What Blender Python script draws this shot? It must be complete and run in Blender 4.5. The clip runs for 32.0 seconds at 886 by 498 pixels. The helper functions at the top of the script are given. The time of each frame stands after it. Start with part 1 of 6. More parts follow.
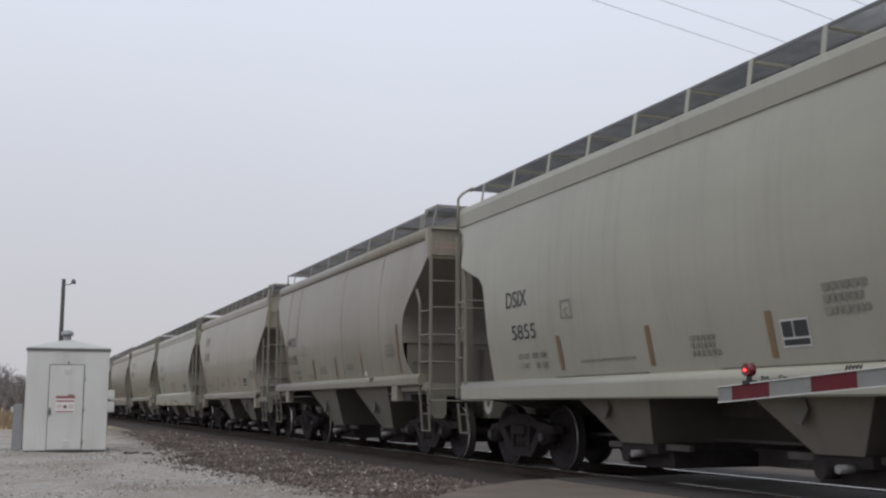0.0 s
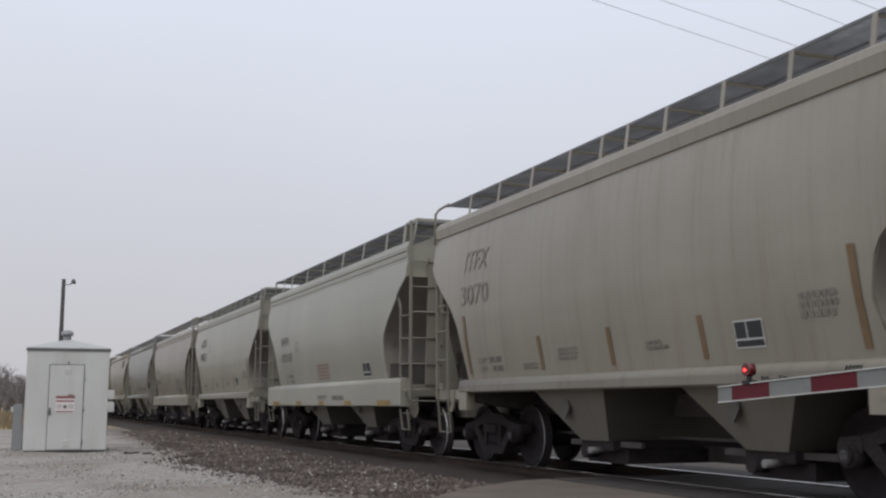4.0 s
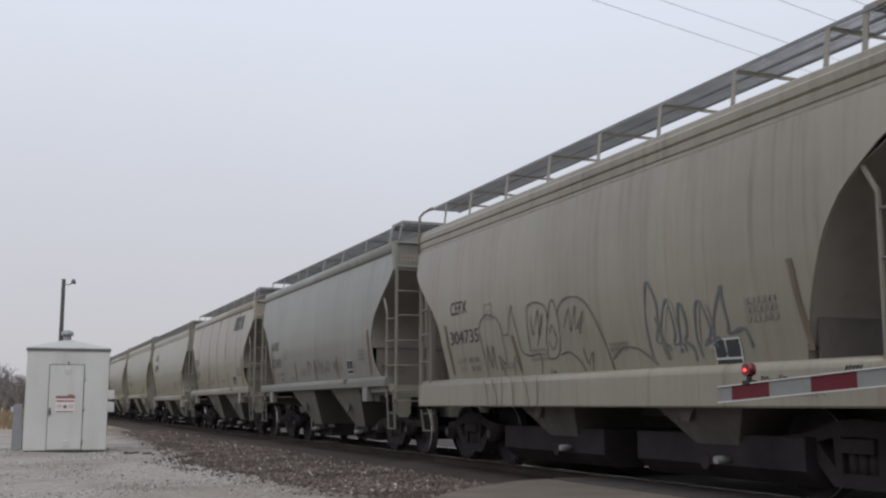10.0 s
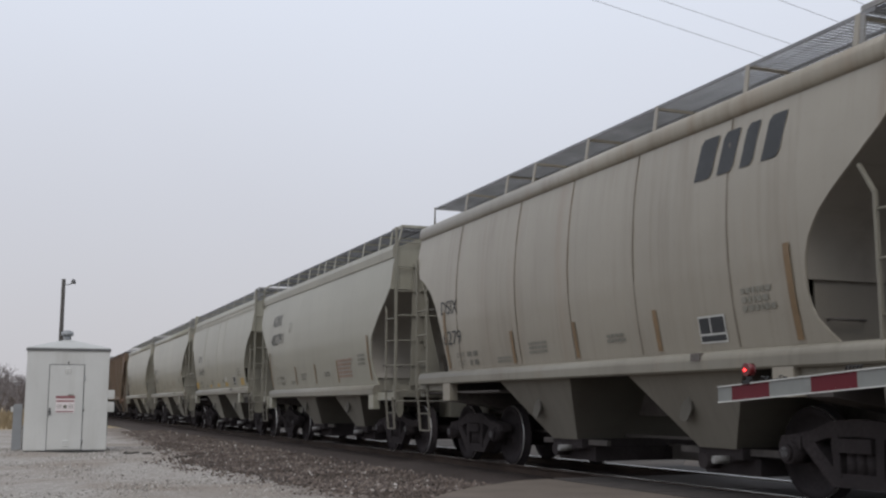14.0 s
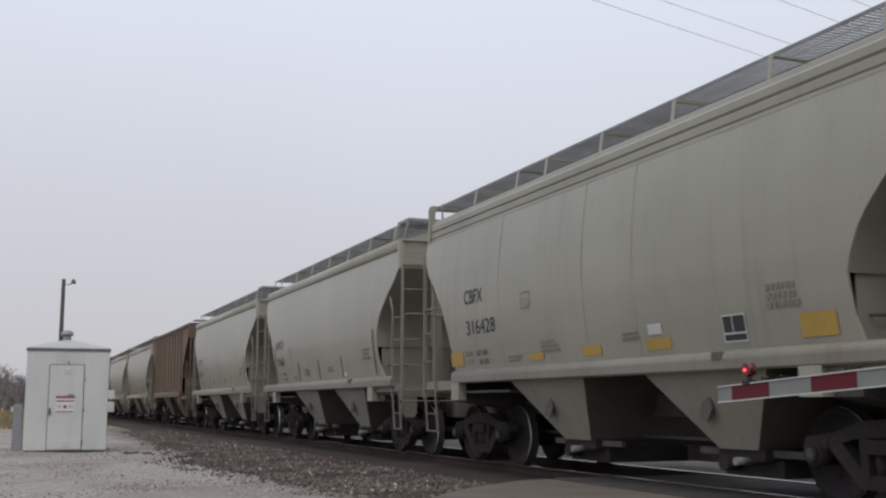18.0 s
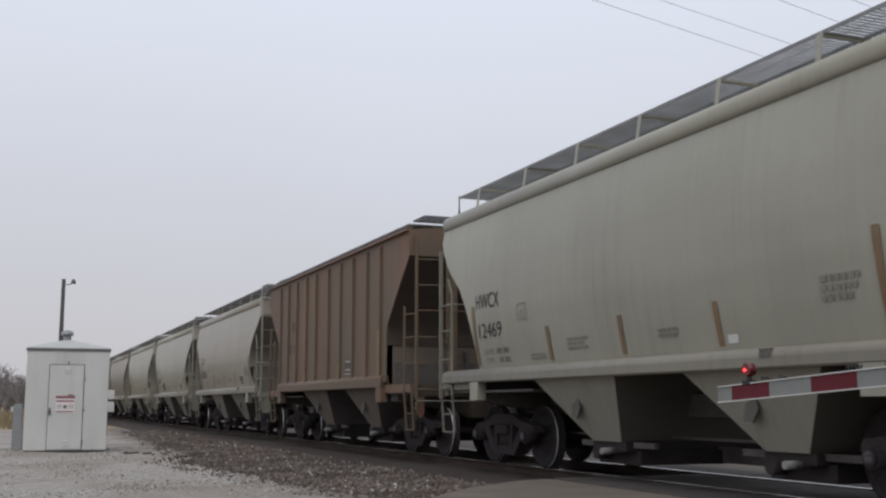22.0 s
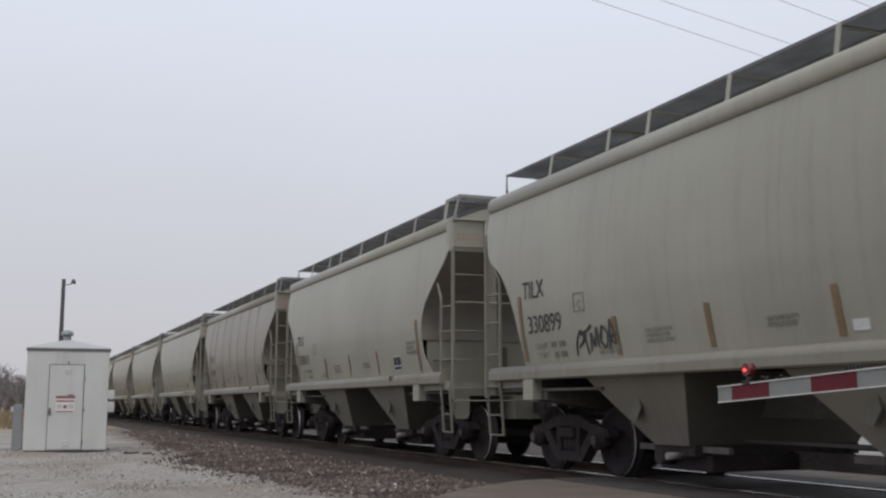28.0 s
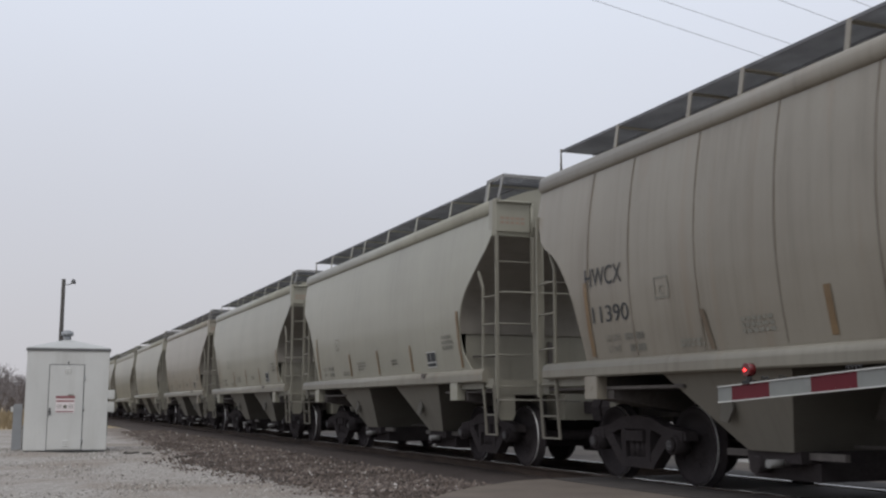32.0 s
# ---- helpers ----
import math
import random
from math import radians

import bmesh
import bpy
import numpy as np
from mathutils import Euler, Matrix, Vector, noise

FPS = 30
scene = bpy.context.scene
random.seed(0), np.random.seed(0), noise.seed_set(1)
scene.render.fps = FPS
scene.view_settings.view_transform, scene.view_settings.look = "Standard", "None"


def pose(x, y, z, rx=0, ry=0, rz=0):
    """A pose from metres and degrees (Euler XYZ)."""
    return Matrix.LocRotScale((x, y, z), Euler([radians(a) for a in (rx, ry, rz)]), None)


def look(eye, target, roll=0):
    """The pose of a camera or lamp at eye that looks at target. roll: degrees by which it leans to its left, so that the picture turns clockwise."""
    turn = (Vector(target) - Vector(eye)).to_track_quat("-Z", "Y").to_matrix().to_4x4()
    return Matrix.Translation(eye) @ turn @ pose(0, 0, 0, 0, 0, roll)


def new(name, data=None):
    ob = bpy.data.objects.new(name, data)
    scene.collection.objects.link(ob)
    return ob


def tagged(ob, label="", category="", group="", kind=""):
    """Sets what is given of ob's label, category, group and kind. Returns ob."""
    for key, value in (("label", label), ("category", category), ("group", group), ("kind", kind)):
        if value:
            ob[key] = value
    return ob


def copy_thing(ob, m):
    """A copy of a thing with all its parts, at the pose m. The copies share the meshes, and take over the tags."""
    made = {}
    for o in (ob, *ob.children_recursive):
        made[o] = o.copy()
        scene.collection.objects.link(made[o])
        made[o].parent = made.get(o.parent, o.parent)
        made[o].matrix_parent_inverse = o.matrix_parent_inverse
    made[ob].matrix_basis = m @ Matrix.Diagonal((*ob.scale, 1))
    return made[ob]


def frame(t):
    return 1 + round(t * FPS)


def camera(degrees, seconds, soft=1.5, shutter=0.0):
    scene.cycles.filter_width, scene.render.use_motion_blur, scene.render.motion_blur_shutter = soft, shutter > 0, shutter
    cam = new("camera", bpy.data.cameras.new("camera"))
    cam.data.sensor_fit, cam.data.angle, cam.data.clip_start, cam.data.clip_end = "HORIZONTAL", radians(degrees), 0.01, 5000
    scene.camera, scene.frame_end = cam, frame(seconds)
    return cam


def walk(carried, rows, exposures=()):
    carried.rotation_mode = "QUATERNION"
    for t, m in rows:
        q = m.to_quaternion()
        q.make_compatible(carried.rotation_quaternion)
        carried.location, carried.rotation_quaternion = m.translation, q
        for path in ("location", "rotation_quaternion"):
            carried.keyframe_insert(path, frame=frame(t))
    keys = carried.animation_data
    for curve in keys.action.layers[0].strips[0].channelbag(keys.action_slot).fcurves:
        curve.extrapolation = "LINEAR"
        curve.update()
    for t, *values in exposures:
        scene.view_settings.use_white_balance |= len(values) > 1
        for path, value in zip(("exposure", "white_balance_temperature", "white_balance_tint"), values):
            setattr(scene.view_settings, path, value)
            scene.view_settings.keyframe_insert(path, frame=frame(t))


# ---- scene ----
# The camera stands still on a tripod beside a level crossing.
EYE = (0.0, 0.0, 0.93)
cam = camera(44.22, 32.0, soft=2.3, shutter=0.12)
walk(cam, [(0.0, pose(*EYE, 98.13, 0, -21.55)), (32.0, pose(*EYE, 98.13, 0, -21.55))],
     exposures=[(0.0, 0.0), (32.0, 0.0)])

# ---- light: an overcast winter day ----
world = bpy.data.worlds.new("overcast_sky")
scene.world = world
world.use_nodes = True
wn, wl = world.node_tree.nodes, world.node_tree.links
wn.clear()
w_out = wn.new("ShaderNodeOutputWorld")
w_bg = wn.new("ShaderNodeBackground")
w_sky = wn.new("ShaderNodeTexSky")
w_sky.sky_type = "NISHITA"
w_sky.sun_disc = False
w_sky.sun_elevation, w_sky.sun_rotation = radians(54), radians(209)
w_sky.air_density, w_sky.dust_density, w_sky.ozone_density = 1.0, 6.0, 1.0
w_scale = wn.new("ShaderNodeMix")
w_scale.data_type, w_scale.blend_type = "RGBA", "MULTIPLY"
w_scale.inputs["Factor"].default_value = 1.0
w_scale.inputs["B"].default_value = (0.075, 0.075, 0.075, 1)
w_co = wn.new("ShaderNodeTexCoord")
w_sep = wn.new("ShaderNodeSeparateXYZ")
w_ramp = wn.new("ShaderNodeValToRGB")
w_ramp.color_ramp.elements[0].position, w_ramp.color_ramp.elements[0].color = 0.0, (0.585, 0.575, 0.603, 1)
w_ramp.color_ramp.elements[1].position, w_ramp.color_ramp.elements[1].color = 0.40, (0.805, 0.858, 0.972, 1)
e_top = w_ramp.color_ramp.elements.new(1.0)
e_top.color = (1.04, 1.10, 1.22, 1)
e_mid = w_ramp.color_ramp.elements.new(0.16)
e_mid.color = (0.66, 0.675, 0.74, 1)
w_noise = wn.new("ShaderNodeTexNoise")
w_noise.inputs["Scale"].default_value, w_noise.inputs["Detail"].default_value = 2.2, 3.0
w_add = wn.new("ShaderNodeMath")
w_add.operation = "MULTIPLY_ADD"
w_add.inputs[1].default_value = 0.10
w_mix = wn.new("ShaderNodeMix")
w_mix.data_type = "RGBA"
w_mix.inputs["Factor"].default_value = 0.92
w_sub = wn.new("ShaderNodeMath")
w_sub.operation = "SUBTRACT"
w_sub.inputs[1].default_value = 0.05
wl.new(w_co.outputs["Generated"], w_sep.inputs[0])
wl.new(w_co.outputs["Generated"], w_noise.inputs["Vector"])
wl.new(w_noise.outputs["Fac"], w_add.inputs[0])
wl.new(w_sep.outputs["Z"], w_sub.inputs[0])
wl.new(w_sub.outputs[0], w_add.inputs[2])
wl.new(w_add.outputs[0], w_ramp.inputs[0])
wl.new(w_sky.outputs[0], w_scale.inputs["A"])
wl.new(w_scale.outputs["Result"], w_mix.inputs["A"])
wl.new(w_ramp.outputs[0], w_mix.inputs["B"])
wl.new(w_mix.outputs["Result"], w_bg.inputs["Color"])
wl.new(w_bg.outputs[0], w_out.inputs["Surface"])
w_bg.inputs["Strength"].default_value = 1.0
sun = new("sun", bpy.data.lights.new("sun", "SUN"))
sun.data.energy, sun.data.angle, sun.data.color = 0.85, radians(25), (1.0, 0.97, 0.93)
sun.matrix_world = look((0, 0, 20), (5.5, 10, 4))


# ---- materials ----
def nodes(name, rough=0.6, metal=0.0):
    m = bpy.data.materials.new(name)
    m.use_nodes = True
    n, l = m.node_tree.nodes, m.node_tree.links
    b = n["Principled BSDF"]
    b.inputs["Roughness"].default_value, b.inputs["Metallic"].default_value = rough, metal
    return m, n, l, b


def coords(n, l, scale=(1, 1, 1), kind="Object"):
    tc, mp = n.new("ShaderNodeTexCoord"), n.new("ShaderNodeMapping")
    mp.inputs["Scale"].default_value = scale
    l.new(tc.outputs[kind], mp.inputs["Vector"])
    return mp.outputs["Vector"]


def noise_tex(n, l, vec, scale, detail=4.0, rough=0.55):
    t = n.new("ShaderNodeTexNoise")
    t.inputs["Scale"].default_value, t.inputs["Detail"].default_value, t.inputs["Roughness"].default_value = scale, detail, rough
    l.new(vec, t.inputs["Vector"])
    return t.outputs["Fac"]


def ramp(n, l, fac, lo, hi, c0=(0, 0, 0, 1), c1=(1, 1, 1, 1)):
    r = n.new("ShaderNodeValToRGB")
    r.color_ramp.elements[0].position, r.color_ramp.elements[1].position = lo, hi
    r.color_ramp.elements[0].color, r.color_ramp.elements[1].color = c0, c1
    l.new(fac, r.inputs[0])
    return r.outputs[0]


def mixc(n, l, fac, a, b, mode="MIX"):
    m = n.new("ShaderNodeMix")
    m.data_type, m.blend_type = "RGBA", mode
    for key, val in (("Factor", fac), ("A", a), ("B", b)):
        if isinstance(val, (int, float)):
            m.inputs[key].default_value = val
        elif isinstance(val, tuple):
            m.inputs[key].default_value = (*val[:3], 1)
        else:
            l.new(val, m.inputs[key])
    return m.outputs["Result"]


def bump(n, l, b, height, strength=0.3, dist=0.01):
    bp = n.new("ShaderNodeBump")
    bp.inputs["Strength"].default_value, bp.inputs["Distance"].default_value = strength, dist
    l.new(height, bp.inputs["Height"])
    l.new(bp.outputs[0], b.inputs["Normal"])


def plain(name, col, rough=0.6, metal=0.0, var=0.12, scale=6.0, bumpy=0.1, dist=0.004, spec=0.5):
    """A surface with two scales of gentle variation."""
    m, n, l, b = nodes(name, rough, metal)
    b.inputs["Specular IOR Level"].default_value = spec
    v = coords(n, l)
    big, fine = noise_tex(n, l, v, scale * 0.25), noise_tex(n, l, v, scale * 5)
    dark = tuple(c * (1 - var * 1.6) for c in col)
    light = tuple(min(1, c * (1 + var)) for c in col)
    c1 = mixc(n, l, ramp(n, l, big, 0.3, 0.7), dark, light)
    c2 = mixc(n, l, ramp(n, l, fine, 0.35, 0.75), c1, tuple(c * (1 - var) for c in col))
    l.new(c2, b.inputs["Base Color"])
    bump(n, l, b, fine, bumpy, dist)
    return m


def wagon_paint(name, col, dirt=(0.12, 0.10, 0.08), grime=0.35, streak=0.5, rust=0.0, gloss=0.36, second=None):
    """Weathered enamel with soft blotches, rain streaks down the sides and a little rust."""
    m, n, l, b = nodes(name, gloss)
    info = n.new("ShaderNodeObjectInfo")
    tc = n.new("ShaderNodeTexCoord")
    off = n.new("ShaderNodeVectorMath")
    off.operation = "MULTIPLY_ADD"
    off.inputs[1].default_value = (37.0, 37.0, 0.0)
    cmb = n.new("ShaderNodeCombineXYZ")
    l.new(info.outputs["Random"], cmb.inputs[0])
    l.new(info.outputs["Random"], cmb.inputs[1])
    l.new(cmb.outputs[0], off.inputs[0])
    l.new(tc.outputs["Object"], off.inputs[2])
    v = off.outputs[0]
    mp = n.new("ShaderNodeMapping")
    mp.inputs["Scale"].default_value = (1.0, 2.6, 0.14)
    l.new(v, mp.inputs["Vector"])
    mp2 = n.new("ShaderNodeMapping")
    mp2.inputs["Scale"].default_value = (1.0, 0.75, 0.22)
    l.new(v, mp2.inputs["Vector"])
    streaks = noise_tex(n, l, mp.outputs["Vector"], 2.6, 5.0, 0.62)
    wide = noise_tex(n, l, mp2.outputs["Vector"], 1.1, 5.0, 0.6)
    blotch = noise_tex(n, l, v, 0.45, 5.0, 0.6)
    fine = noise_tex(n, l, v, 11.0, 5.0, 0.65)
    c0 = mixc(n, l, ramp(n, l, blotch, 0.32, 0.72), tuple(c * 0.90 for c in col), tuple(min(1, c * 1.05) for c in col))
    if second:
        c0 = mixc(n, l, ramp(n, l, noise_tex(n, l, mp2.outputs["Vector"], 0.9, 5.0, 0.6), 0.40, 0.60), c0, second)
    s1 = n.new("ShaderNodeMath")
    s1.operation = "MULTIPLY"
    patch = n.new("ShaderNodeMath")
    patch.operation = "MULTIPLY"
    l.new(ramp(n, l, streaks, 0.50, 0.78), patch.inputs[0])
    l.new(ramp(n, l, wide, 0.38, 0.62), patch.inputs[1])
    l.new(patch.outputs[0], s1.inputs[0])
    s1.inputs[1].default_value = streak * 1.15
    c1 = mixc(n, l, s1.outputs[0], c0, dirt)
    mp3 = n.new("ShaderNodeMapping")
    mp3.inputs["Scale"].default_value = (1.0, 8.0, 0.10)
    l.new(v, mp3.inputs["Vector"])
    runs = noise_tex(n, l, mp3.outputs["Vector"], 1.6, 5.0, 0.6)
    for lo, hi, amount, tone in ((0.54, 0.74, 0.42, dirt), (0.46, 0.24, 0.30, tuple(min(1, c * 1.22) for c in col))):
        fs = n.new("ShaderNodeMath")
        fs.operation = "MULTIPLY"
        mr = n.new("ShaderNodeMapRange")
        mr.inputs["From Min"].default_value, mr.inputs["From Max"].default_value = lo, hi
        l.new(runs, mr.inputs["Value"])
        l.new(mr.outputs[0], fs.inputs[0])
        fs.inputs[1].default_value = amount * streak
        c1 = mixc(n, l, fs.outputs[0], c1, tone)
    s2 = n.new("ShaderNodeMath")
    s2.operation = "MULTIPLY"
    l.new(ramp(n, l, wide, 0.45, 0.72), s2.inputs[0])
    s2.inputs[1].default_value = grime * 0.65
    c2 = mixc(n, l, s2.outputs[0], c1, tuple(0.5 * (a + d) for a, d in zip(col, dirt)))
    s3 = n.new("ShaderNodeMath")
    s3.operation = "MULTIPLY"
    l.new(ramp(n, l, fine, 0.60, 0.80), s3.inputs[0])
    s3.inputs[1].default_value = 0.12 + grime * 0.2
    c3 = mixc(n, l, s3.outputs[0], c2, dirt)
    if rust:
        s4 = n.new("ShaderNodeMath")
        s4.operation = "MULTIPLY"
        l.new(ramp(n, l, noise_tex(n, l, mp.outputs["Vector"], 1.1, 5.0, 0.65), 0.56, 0.70), s4.inputs[0])
        s4.inputs[1].default_value = rust
        c3 = mixc(n, l, s4.outputs[0], c3, (0.19, 0.10, 0.046))
    l.new(c3, b.inputs["Base Color"])
    bump(n, l, b, blotch, 0.22, 0.03)
    return m


CREAM = wagon_paint("cream_enamel", (0.300, 0.288, 0.232), grime=0.38, streak=0.30)
CREAM_DIRTY = wagon_paint("cream_enamel_stained", (0.290, 0.264, 0.214), dirt=(0.12, 0.09, 0.06), grime=0.55, streak=0.5, rust=0.18)
CREAM_OLD = wagon_paint("cream_enamel_dulled", (0.238, 0.214, 0.172), dirt=(0.11, 0.085, 0.06), grime=0.6, streak=0.55, rust=0.20)
GREY_PAINT = wagon_paint("grey_enamel_streaked", (0.212, 0.210, 0.184), dirt=(0.09, 0.088, 0.078), grime=0.8, streak=0.85)
TAN_PAINT = wagon_paint("tan_enamel_weathered", (0.258, 0.235, 0.188), dirt=(0.11, 0.08, 0.055), grime=0.6, streak=0.75, rust=0.38)
WHITE_PAINT = wagon_paint("pale_enamel", (0.318, 0.309, 0.254), grime=0.3, streak=0.22)
BROWN_PAINT = wagon_paint("brown_oxide_paint", (0.124, 0.090, 0.058), dirt=(0.072, 0.056, 0.042), grime=0.8, streak=0.38, rust=0.7, gloss=0.62, second=(0.158, 0.080, 0.050))
IRON = plain("grimy_cast_iron", (0.056, 0.048, 0.048), 0.98, 0.0, 0.3, 5, 0.4, spec=0.08)
WHEEL_STEEL = plain("worn_wheel_steel", (0.052, 0.045, 0.046), 0.98, 0.0, 0.3, 6, 0.2, spec=0.06)
TREAD = plain("polished_tread", (0.72, 0.71, 0.70), 0.5, 0.55, 0.1, 8, 0.05)
GRATE_LIGHT = plain("pale_galvanised_grating", (0.235, 0.238, 0.245), 0.6, 0.0, 0.2, 8, spec=0.4)
GRATE = plain("galvanised_grating", (0.165, 0.167, 0.174), 0.7, 0.0, 0.25, 8, spec=0.3)
SILL_CREAM = wagon_paint("brake_dust_streaked_sill_paint", (0.212, 0.197, 0.158), dirt=(0.10, 0.078, 0.058), grime=0.75, streak=0.6, rust=0.15, gloss=0.5)
SILL_GREY = wagon_paint("grimed_grey_sill_paint", (0.155, 0.152, 0.131), dirt=(0.08, 0.074, 0.064), grime=0.8, streak=0.7, gloss=0.5)
# Dirty end paint, darkened further for the shade in the end recess.
END_DIRT_SHADE = wagon_paint("dirty_shaded_end_paint", (0.235, 0.216, 0.185), dirt=(0.12, 0.098, 0.08), grime=0.7, streak=0.5, gloss=0.7)
BROWN_RIB = wagon_paint("ochre_rib_paint", (0.128, 0.090, 0.057), dirt=(0.085, 0.062, 0.044), grime=0.6, streak=0.5, rust=0.4, gloss=0.65)
BROWN_HOPPER = wagon_paint("dusty_brown_hopper_paint", (0.150, 0.122, 0.096), dirt=(0.07, 0.056, 0.045), grime=0.6, streak=0.5, gloss=0.8)
# Brown with the shade of the end recess painted in; dark brackets share it.
BROWN_DARK = wagon_paint("dark_brown_paint", (0.085, 0.066, 0.052), dirt=(0.04, 0.03, 0.025), grime=0.6, streak=0.5)
GRIMY = wagon_paint("road_grimed_hopper_paint", (0.188, 0.173, 0.141), dirt=(0.085, 0.068, 0.052), grime=0.7, streak=0.45, gloss=0.7)
# Hopper paint with the shade of the undercut slopes put into its colour.
SLOPE_SHADE = wagon_paint("shaded_slope_paint", (0.125, 0.116, 0.096), dirt=(0.08, 0.066, 0.052), grime=0.6, streak=0.5, gloss=0.8)
# End paint: the side cream darkened by a quarter.
END_CREAM = wagon_paint("darker_end_paint", (0.225, 0.212, 0.170), dirt=(0.085, 0.068, 0.052), grime=0.6, streak=0.5, gloss=0.65)
END_DIRTY = wagon_paint("brake_dusted_end_paint", (0.165, 0.150, 0.124), dirt=(0.085, 0.066, 0.052), grime=0.6, streak=0.5, gloss=0.7)
HOPPER_CLEAN = wagon_paint("lightly_dusted_hopper_paint", (0.285, 0.272, 0.222), dirt=(0.10, 0.082, 0.064), grime=0.45, streak=0.35, gloss=0.55)
STEP_PAINT = wagon_paint("scuffed_step_paint", (0.185, 0.172, 0.142), dirt=(0.08, 0.064, 0.05), grime=0.7, streak=0.6, gloss=0.7)
UNDER = plain("dusty_underframe", (0.150, 0.135, 0.125), 0.95, 0.0, 0.35, 3, 0.3, spec=0.15)
HOSE = plain("black_rubber", (0.018, 0.018, 0.018), 0.6, 0.0, 0.2)
STENCIL = plain("dark_stencil_paint", (0.032, 0.034, 0.036), 0.6, 0.0, 0.3, 5, 0.03)
STENCIL_FADED = plain("faded_stencil_paint", (0.215, 0.205, 0.170), 0.65, 0.0, 0.25, 6, 0.03)
STENCIL_GHOST = plain("ghosted_stencil_paint", (0.232, 0.222, 0.184), 0.65, 0.0, 0.25, 6, 0.03)
STENCIL_RED = plain("faded_red_stencil", (0.33, 0.23, 0.18), 0.65, 0.0, 0.2, 6, 0.03)
TAPE = plain("amber_reflective_tape", (0.200, 0.128, 0.062), 0.5, 0.0, 0.25, 6, 0.05)
TAPE_OCHRE = plain("dulled_yellow_tape", (0.30, 0.195, 0.06), 0.55, 0.0, 0.25, 6, 0.05)
TAPE_YELLOW = plain("yellow_reflective_tape", (0.46, 0.29, 0.06), 0.4, 0.0, 0.15, 6, 0.05)
WHITE_MARK = plain("white_decal", (0.56, 0.56, 0.53), 0.5, 0.0, 0.1, 6, 0.03)
SEAM_RUST = wagon_paint("rust_stained_seam", (0.160, 0.138, 0.108), dirt=(0.10, 0.066, 0.04), grime=0.7, streak=0.6, rust=0.5, gloss=0.7)
RUST_STAIN = plain("rust_stained_strip", (0.165, 0.125, 0.086), 0.8, 0.0, 0.3, 6, 0.05)
SPRAY_DARK = plain("dark_spray_paint", (0.118, 0.110, 0.096), 0.6, 0.0, 0.3, 4, 0.02)
SPRAY_BLUE = plain("blue_spray_paint", (0.135, 0.15, 0.158), 0.6, 0.0, 0.3, 4, 0.02)
SPRAY_PALE = plain("pale_spray_paint", (0.36, 0.335, 0.285), 0.6, 0.0, 0.3, 4, 0.02)


# ---- mesh helpers ----
def box(bm, x0, x1, y0, y1, z0, z1):
    v = [bm.verts.new((x, y, z)) for x in (x0, x1) for y in (y0, y1) for z in (z0, z1)]
    for f in ((0, 1, 3, 2), (4, 6, 7, 5), (0, 4, 5, 1), (2, 3, 7, 6), (0, 2, 6, 4), (1, 5, 7, 3)):
        bm.faces.new([v[i] for i in f])


def bar(bm, p, q, w, h=None, up=(0, 0, 1)):
    """A straight bar of rectangular section from p to q."""
    p, q = Vector(p), Vector(q)
    d = (q - p).normalized()
    u = Vector(up)
    if abs(d.dot(u)) > 0.95:
        u = Vector((0, 1, 0))
    a = d.cross(u).normalized() * (w / 2)
    c = a.cross(d).normalized() * ((h or w) / 2)
    v = [bm.verts.new(e + i * a + j * c) for e in (p, q) for i, j in ((-1, -1), (1, -1), (1, 1), (-1, 1))]
    for f in ((3, 2, 1, 0), (4, 5, 6, 7), (0, 1, 5, 4), (1, 2, 6, 5), (2, 3, 7, 6), (3, 0, 4, 7)):
        bm.faces.new([v[i] for i in f])


def tube(bm, p, q, r, n=8, r2=None, caps=True):
    p, q = Vector(p), Vector(q)
    d = (q - p).normalized()
    u = Vector((0, 0, 1)) if abs(d.z) < 0.9 else Vector((0, 1, 0))
    a = d.cross(u).normalized()
    c = a.cross(d)
    rings = []
    for e, rr in ((p, r), (q, r if r2 is None else r2)):
        rings.append([bm.verts.new(e + rr * (math.cos(2 * math.pi * k / n) * a + math.sin(2 * math.pi * k / n) * c)) for k in range(n)])
    for k in range(n):
        f = bm.faces.new((rings[0][k], rings[1][k], rings[1][(k + 1) % n], rings[0][(k + 1) % n]))
        f.smooth = True
    if caps:
        bm.faces.new(rings[0])
        bm.faces.new(rings[1][::-1])


def path_tube(bm, pts, r, n=6):
    """One bent tube through the points."""
    pts = [Vector(p) for p in pts]
    prev = None
    for i, p in enumerate(pts):
        d = (pts[min(i + 1, len(pts) - 1)] - pts[max(i - 1, 0)]).normalized()
        u = Vector((0, 0, 1)) if abs(d.z) < 0.85 else Vector((1, 0, 0))
        a = d.cross(u).normalized()
        if prev and a.dot(prev[1]) < 0:
            a = -a
        c = a.cross(d)
        ring = [bm.verts.new(p + r * (math.cos(2 * math.pi * k / n) * a + math.sin(2 * math.pi * k / n) * c)) for k in range(n)]
        if prev:
            old = prev[0]
            s = min(range(n), key=lambda q: (old[0].co - ring[q].co).length)
            ring2 = ring[s:] + ring[:s]
            if (old[1].co - ring2[1].co).length > (old[1].co - ring2[-1].co).length:
                ring2 = [ring2[0]] + ring2[1:][::-1]
            for k in range(n):
                f = bm.faces.new((old[k], ring2[k], ring2[(k + 1) % n], old[(k + 1) % n]))
                f.smooth = True
            ring = ring2
        else:
            bm.faces.new(ring)
        prev = (ring, a)
    bm.faces.new(prev[0])


